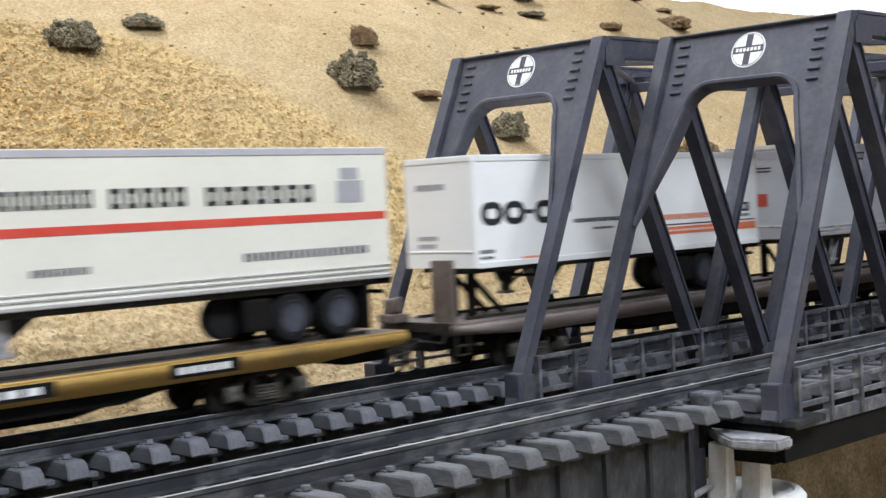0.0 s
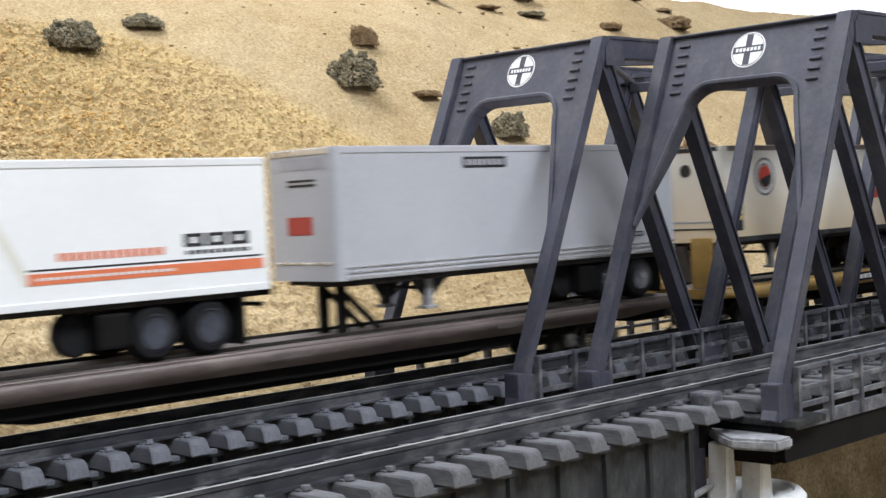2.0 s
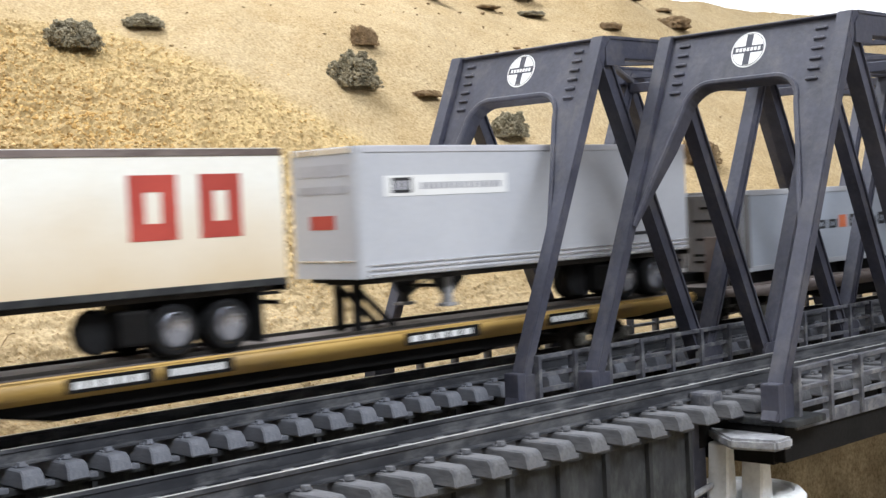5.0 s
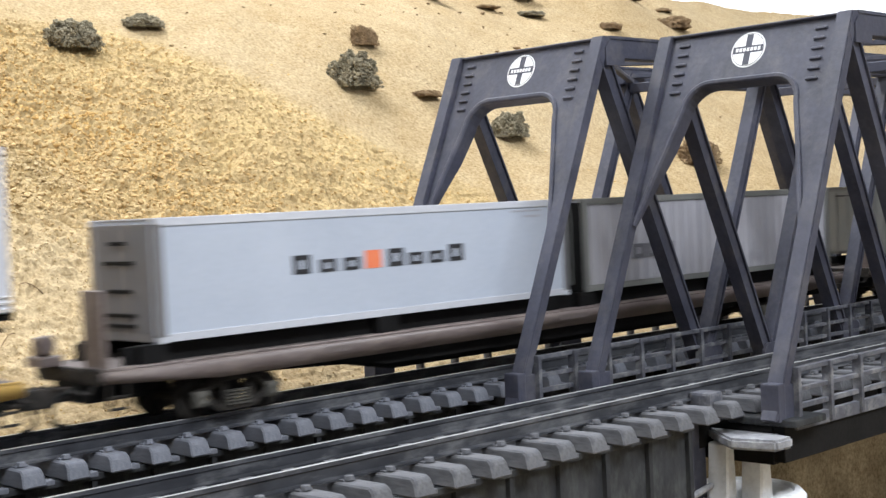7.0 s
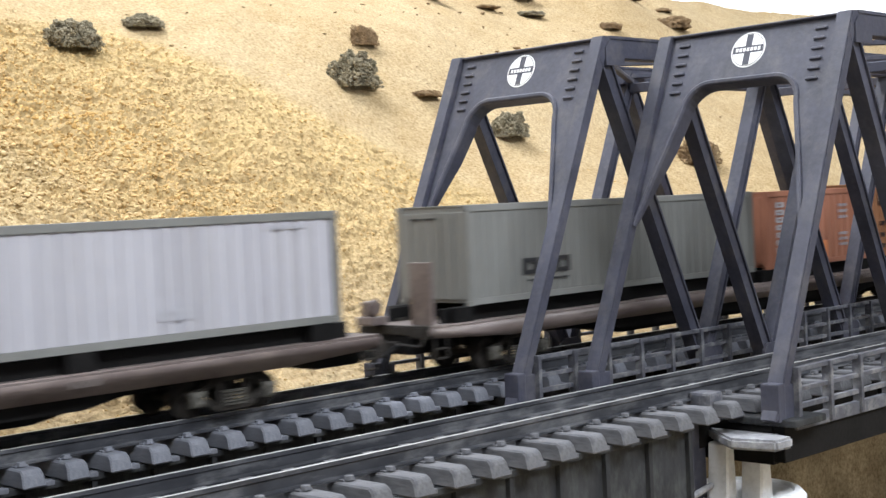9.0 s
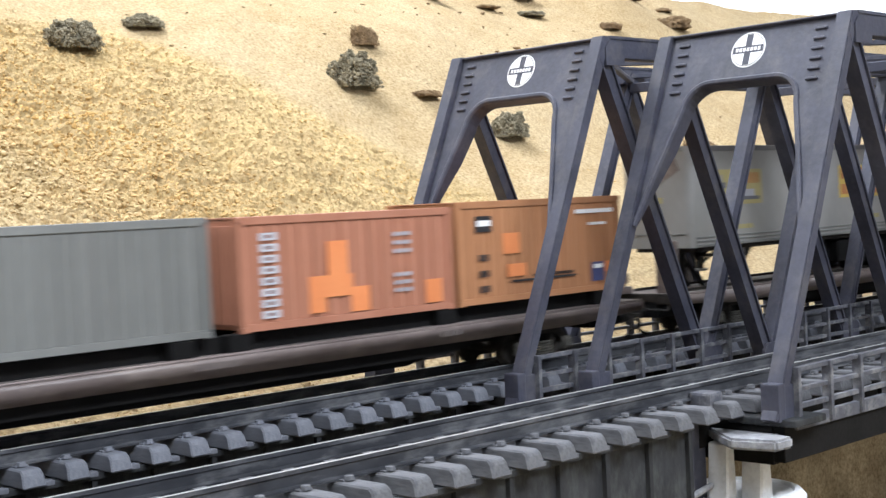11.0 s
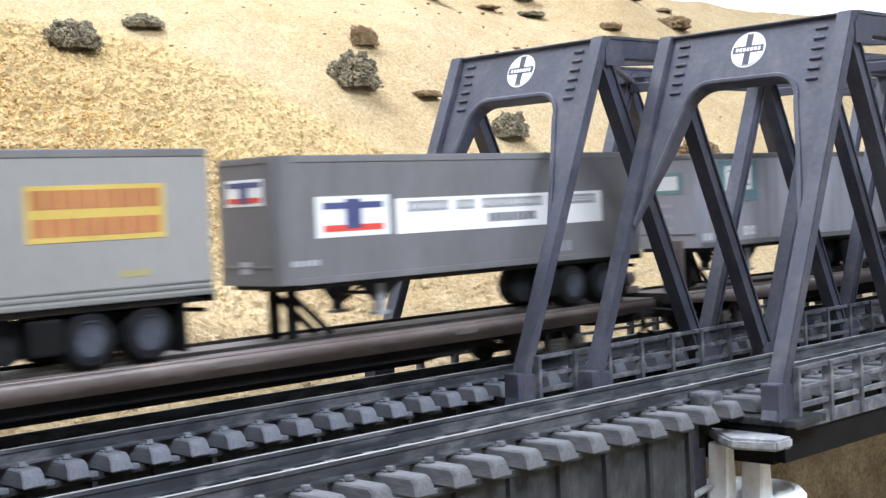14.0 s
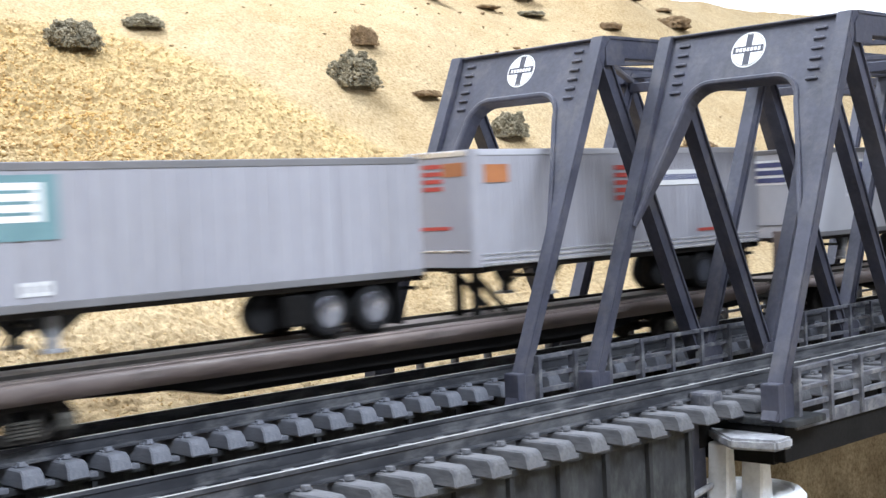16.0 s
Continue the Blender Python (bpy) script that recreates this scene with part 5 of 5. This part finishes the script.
def roundel(owner, cx, cz, layers):
    for k, (r, mt, lab) in enumerate(layers):
        bm = B()
        lathe(bm, [(r, -0.06 - 0.04 * k), (r, 0.05)], (cx, SIDE_Y, cz), 32)
        part("roundel", bm, mt, owner, lab)


roundel(t, 24.6, 51.0, ((6.6, DARKINK, "dark grey ring of the round emblem"), (5.9, WHITE, "white field of the emblem"), (4.6, INK, "dark ring of the emblem"), (4.2, WHITE, "white inner field"), (3.9, RED, "red centre of the emblem")))
bm = B()
slab(bm, [(24.6 + 3.7 * math.cos(math.radians(a)), SIDE_Y - 0.36, 51.0 + 3.7 * math.sin(math.radians(a))) for a in range(195, 376, 12)], (0, 0.4, 0))
part("roundel", bm, INK, t, "dark lower half of the emblem")
for a0, a1 in ((97.4, 110.0), (116.0, 127.6)):
    bars(t, a0, a1, 41.4, 56.0, 1, DRED, name="red_shape", label="tall red painted shape", gap=0.0, hollow=True)
plate(t, 3.0, 10.2, 33.0, 44.2, INK, "data_panel", "black data panel")
for k in range(4):
    plate(t, 3.5, 9.7, 36.6 + k * 1.95, 38.0 + k * 1.95, GOLD, "data_panel_row", "yellow row of the data panel", off=0.06)
bm = B()
lathe(bm, [(2.2, -0.08), (2.2, 0.05)], (0, 0, 0), 20)
ob = part("nose_roundel", bm, INK, t, "small round nose emblem")
ob.rotation_euler, ob.location = (0, 0, radians(-90)), (-0.05 * MM, 1.6 * MM, 54.0 * MM)
nose(t, -3.5, -10.5, 54.9, 57.4, GOLD, label="yellow nose panel")
nose(t, -4.0, -10.0, 55.9, 56.4, INK, off=0.08)
nose(t, 12, -11.5, 36.0, 36.6, GREYINK)

t = trailer("silver grey semi-trailer with white sign panel", 604.5, PALE, z1=61.9, rim=RIM, rail_mat=ALU, double=True)
plate(t, 9.1, 55.2, 49.2, 54.6, WHITE, "sign_panel", "white sign panel")
plate(t, 11.5, 18.5, 50.0, 54.0, INK, "sign_panel", off=0.08)
bars(t, 12.2, 18.2, 50.8, 53.2, 3, GREYINK, off=0.16)
bars(t, 22, 53, 50.8, 52.6, 16, GREYINK, off=0.1)
nose(t, 9.5, -9.9, 55.0, 58.0, GREYINK)
nose(t, 9.5, -9.9, 50.5, 52.5, GREYINK)
nose(t, 5.4, -4.5, 41.3, 44.9, DRED, label="red nose square")
plate(t, 111, 124.3, 34.4, 35.4, INK)

# containers
c = container("pale blue-grey smooth shipping container", 779.5, 140, BLUEG, trim=PALE, post=SLATE)
for k, a in enumerate((38.4, 46.6, 54.4, 61.6, 69.4, 76.6, 84.0, 91.4)):
    bars(c, a, a + 5.4, 31.2, 35.8 if k in (0, 3, 4, 7) else 34.4, 1, ORED if k == 3 else INK, y=-13.72, gap=0.0, hollow=k != 3)
bars(c, 116.3, 129.6, 43.4, 44.0, 12, GREYINK, y=-13.72)
bars(c, 122, 129.0, 41.8, 42.4, 7, GREYINK, y=-13.72)
# dark grey sheet covering the doors of this end
bm = B()
box(bm, -0.15, 0.3, -11.6, 11.6, 18.6, 45.2, 0.2)
part("dark_end_frame", bm, SLATE, c, "dark grey sheet over the container end")
for z, w in ((40.5, 5), (36.0, 8), (29.5, 7), (24.0, 8), (21.6, 8)):
    nose(c, w, -w + 3, z, z + 0.9, BLACK, label="dark end marking", off=0.5)

c = container("off-white ribbed shipping container with dark lettering shapes", 928.0, 140, RIBW, z1=46.2, ribs=27, trim=OLDG, post=OLDG, relief=0.6)
bars(c, 22.3, 44.4, 27.2, 31.6, 3, DARKINK, y=-14.12, gap=0.12, hollow=True, label="dark lettering shapes")
bars(c, 119, 130, 42.4, 43.4, 8, GREYINK, y=-14.12)
bars(c, 88, 98, 23.4, 26.0, 3, GREYINK, y=-14.12, gap=0.5)
# black sheet covering the doors of this end
bm = B()
box(bm, -0.2, 0.4, -12.6, 12.6, 18.4, 45.2, 0.2)
part("dark_end_frame", bm, BLACK, c, "black sheet over the container end")

c = container("dull grey weathered shipping container", 1114.0, 140, OLDG, z1=46.0, ribs=30, trim=OLDG, relief=0.38)
bars(c, 21.9, 43.2, 25.6, 30.2, 3, INK, y=-14.12, gap=0.12, hollow=True, label="dark lettering shapes")
bars(c, 24, 42, 23.6, 24.2, 9, INK, y=-14.12)
nose(c, 9, -2, 42.2, 42.8, INK, off=0.1)

c = container("faded orange twenty-foot shipping container with bright orange patches", 1262.5, 70, ORANGE, z1=45.6, ribs=14, relief=0.6)
for a0, a1, q0, q1 in ((26.6, 33.1, 30.2, 38.8), (20.4, 34.4, 25.0, 30.4), (20.4, 25.6, 21.4, 25.2), (33.7, 39.8, 20.8, 27.0), (59.6, 65.5, 20.8, 27.0)):
    bars(c, a0, a1, q0, q1, 1, VIVID, name="bright_patch", label="bright orange patch", y=-14.12, gap=0)
for k in range(8):
    bars(c, 6.0, 11.8, 21.4 + k * 2.65, 23.2 + k * 2.65, 1, PALE, y=-14.12, gap=0.1, hollow=True, label="greyed white lettering shape")
for z in (39.0, 36.8, 34.6, 28.5, 26.5, 24.5):
    bars(c, 48.8, 55.3, z, z + 1.0, 3, GREYINK, y=-14.12)

c = container("orange twenty-foot shipping container with small panels", 1334.8, 70.5, AMBER, z1=46.8, ribs=16, relief=0.42)
bars(c, 7.0, 13.3, 38.4, 42.8, 1, INK, y=-14.12, gap=0, label="dark square panel")
bars(c, 7.6, 12.8, 40.0, 41.6, 1, WHITE, y=-14.12, gap=0, off=0.1, label="white bar")
for z in (30.4, 26.0, 21.8):
    bars(c, 8.0, 12.4, z, z + 1.8, 2, INK, y=-14.12)
bars(c, 17.8, 24.6, 31.9, 37.7, 1, VIVID, name="bright_patch", label="bright orange patch", y=-14.12, gap=0)
bars(c, 19.3, 26.9, 25.4, 29.0, 1, VIVID, name="bright_patch", label="bright orange patch", y=-14.12, gap=0)
bars(c, 20.7, 49.0, 23.8, 24.4, 1, INK, y=-14.12, gap=0)
bars(c, 30, 48, 24.8, 25.6, 12, INK, y=-14.12)
bars(c, 49.4, 67.1, 42.0, 43.2, 12, WHITE, y=-14.12, gap=0.15)
bars(c, 55.4, 63.4, 38.4, 39.2, 6, WHITE, y=-14.12, gap=0.15)
bars(c, 56.1, 61.8, 21.6, 27.3, 1, BLUE, y=-14.12, gap=0, label="dark blue panel")
bars(c, 57.0, 61.0, 25.4, 26.6, 1, WHITE, y=-14.12, gap=0, off=0.1)
bars(c, 62.2, 68.4, 24.2, 27.3, 1, VIVID, name="bright_patch", label="bright orange patch", y=-14.12, gap=0)

# greyed trailer with yellow signs
t = trailer("greyed silver semi-trailer with yellow and orange sign panels", 1443.0, SAGE, z1=61.4, rail_mat=OLDG, trim=SLATE, double=True)
plate(t, 10.2, 41.8, 42.0, 53.8, FADEGOLD, "sign_panel", "faded yellow sign panel")
bars(t, 24.5, 40.5, 49.0, 52.6, 9, FADERUST, off=0.1, gap=0.15)
bars(t, 13.0, 19.0, 46.0, 52.0, 2, SAGE, off=0.1)
plate(t, 13.0, 20.0, 47.5, 49.5, DARKINK, "sign_detail", "grey smudged figure on the sign", off=0.14)
plate(t, 21.0, 40.0, 43.4, 44.6, DARKINK, "sign_detail", "black drawing on the sign", off=0.08)
plate(t, 26.0, 37.0, 44.6, 47.0, GREYINK, "sign_detail", off=0.08)
plate(t, 94.3, 128.1, 42.2, 54.2, DULLGOLD, "sign_panel", "yellow sign panel")
bars(t, 95.6, 127.0, 49.2, 53.2, 9, RUSTINK, off=0.1, gap=0.10)
bars(t, 95.6, 127.0, 43.4, 47.2, 8, RUSTINK, off=0.1, gap=0.10)
bars(t, 25.8, 35.9, 33.7, 35.2, 5, FADEGOLD, gap=0.15)
bars(t, 116, 124, 33.9, 35.4, 5, FADEGOLD, gap=0.15)
bm = B()
beam(bm, (-0.05, 9.4, 48.2), (-0.05, -8.8, 56.4), 5.2, 0.14, (1, 0, 0), 0)
part("nose_emblem", bm, BROWN, t, "slanting rust-brown nose emblem")
nose(t, 5, -2.5, 43.4, 45.4, FADEGOLD)

# weathered grey trailer with white sign panels
t = trailer("weathered dark grey semi-trailer with long white sign panel", 1603.3, SLATE, z0=28.6, z1=59.6, round_r=4.5, rail_mat=SLATE, trim=SLATE)
plate(t, 10.9, 35.3, 39.6, 49.8, WHITE, "sign_panel", "white sign panel with blue and red bars")
plate(t, 13.2, 33.0, 46.6, 48.2, BLUE, "sign_bar", "blue bar", off=0.08)
plate(t, 13.2, 33.0, 41.0, 42.6, RED, "sign_bar", "red bar", off=0.08)
plate(t, 20.6, 25.6, 41.6, 49.0, BLUE, "sign_bar", "blue upright bar", off=0.13)
plate(t, 37.6, 121.6, 39.4, 48.6, WHITE, "sign_panel", "long white sign panel")
bars(t, 42, 57, 45.0, 47.8, 6, DARKINK, off=0.08, hollow=True)
bars(t, 60, 67, 45.0, 47.6, 3, DARKINK, off=0.08, hollow=True)
bars(t, 70, 95, 45.0, 47.8, 9, DARKINK, off=0.08, hollow=True)
bars(t, 98, 119, 45.0, 47.8, 8, DARKINK, off=0.08, hollow=True)
bars(t, 72, 92, 41.2, 43.6, 9, DARKINK, off=0.08, gap=0.2)
for z, mt in ((52.8, BLUE), (49.0, RED)):
    nose(t, 6.5, -6.8, z, z + 1.3, mt, off=0.08)
nose(t, 7.4, -7.6, 48.2, 54.8, WHITE, label="white nose panel")
nose(t, 1.6, -1.6, 48.8, 54.2, BLUE, off=0.12)
bars(t, 98, 108, 31.4, 34.4, 3, GREYINK, gap=0.4)
bars(t, 3, 12, 33.0, 34.4, 5, GREYINK)
nose(t, 3, -1.5, 31.5, 34.5, GREYINK)

# ribbed steel trailer with teal sign
t = trailer("ribbed silver-grey semi-trailer with teal and white sign panel", 1774.6, STEEL, z0=28.4, z1=58.8, rim=RIM, rail_mat=SLATE, ribs=22, round_r=1.6, trim=SLATE, rib_half=1.3)
plate(t, 12.3, 35.3, 43.0, 56.6, TEAL, "sign_panel", "teal sign panel", off=0.25)
plate(t, 15.8, 31.6, 46.8, 55.0, WHITE, "sign_field", "white field of the sign", off=0.33)
for k in range(3):
    bars(t, 17.5, 30.0, 48.2 + k * 2.3, 48.9 + k * 2.3, 1, TEAL, off=0.42, gap=0)
bars(t, 25.9, 33.9, 31.4, 34.4, 2, WHITE, off=0.25, gap=0.3, hollow=True)
bars(t, 2, 8, 30.6, 33.0, 3, WHITE, off=0.25, gap=0.4)
nose(t, 4.5, -8.5, 46.3, 53.4, TEAL, label="teal nose panel")
nose(t, 2.0, -6.5, 47.6, 52.2, WHITE, off=0.08)
for z in (42.0, 38.5, 34.5):
    nose(t, 4, -4, z, z + 1.0, GREYINK)

# pale silver trailer with small orange and red marks
t = trailer("pale silver semi-trailer with small orange and red marks", 1934.8, STEEL, z0=28.8, z1=60.8, rail_mat=ALU, double=True, ribs=30)
plate(t, 4.4, 14.1, 52.0, 57.0, RUSTINK, "sign_panel", "orange sign panel", off=0.2)
for k in range(5):
    plate(t, 61.8, 68.8, 45.4 + k * 2.3, 46.8 + k * 2.3, DRED, "sign_bar", "red mark", off=0.2)
plate(t, 82.4, 113.7, 49.4, 54.2, WHITE, "sign_panel", "white sign panel", off=0.2)
bars(t, 85, 112, 51.0, 52.8, 14, BLUE, off=0.3)
plate(t, 104.3, 115.7, 34.0, 35.0, DRED, "sign_bar", "red mark", off=0.2)
for k in range(4):
    nose(t, 5.7, -2.1, 50.2 + k * 2.1, 51.4 + k * 2.1, DRED)
nose(t, -2.6, -11.0, 54.0, 57.8, RUSTINK, label="orange nose panel")
nose(t, 9.2, -4.6, 39.2, 40.2, DRED)

# silver trailer with blue emblems, last in view
t = trailer("silver grey semi-trailer with blue and white emblems", 2106.0, SILVER, z0=28.6, z1=60.4, rail_mat=SLATE)
plate(t, 30, 46, 42.5, 56.5, WHITE, "sign_panel", "white emblem panel")
bars(t, 31, 45, 43.5, 55.5, 2, BLUE, off=0.08, gap=0.25, hollow=True)
nose(t, 7.5, -8.0, 48.0, 57.0, WHITE)
for k in range(3):
    nose(t, 6.5, -7.0, 48.8 + k * 2.8, 50.6 + k * 2.8, BLUE, off=0.08)


def run_at(t):
    for (a, p), (b, q) in zip(RUN, RUN[1:]):
        if t <= b:
            return p + (q - p) * (t - a) / (b - a)
    return RUN[-1][1]


def motions():
    for ob, u, z in ROLLING:
        walk(ob, [(t, pose((u + START - d) * MM, 0, z * MM)) for t, d in RUN])
    # the wheels turn as they roll: 4.4 mm tread radius
    steps = [i / FPS for i in range(0, 16 * FPS + 1)]
    turns = [math.degrees(run_at(t) / 4.4) for t in steps]
    for w, x in WHEELSETS:
        walk(w, [(t, pose(x * MM, 0, 4.4 * MM, 0, -a, 0)) for t, a in zip(steps, turns)])


motions()
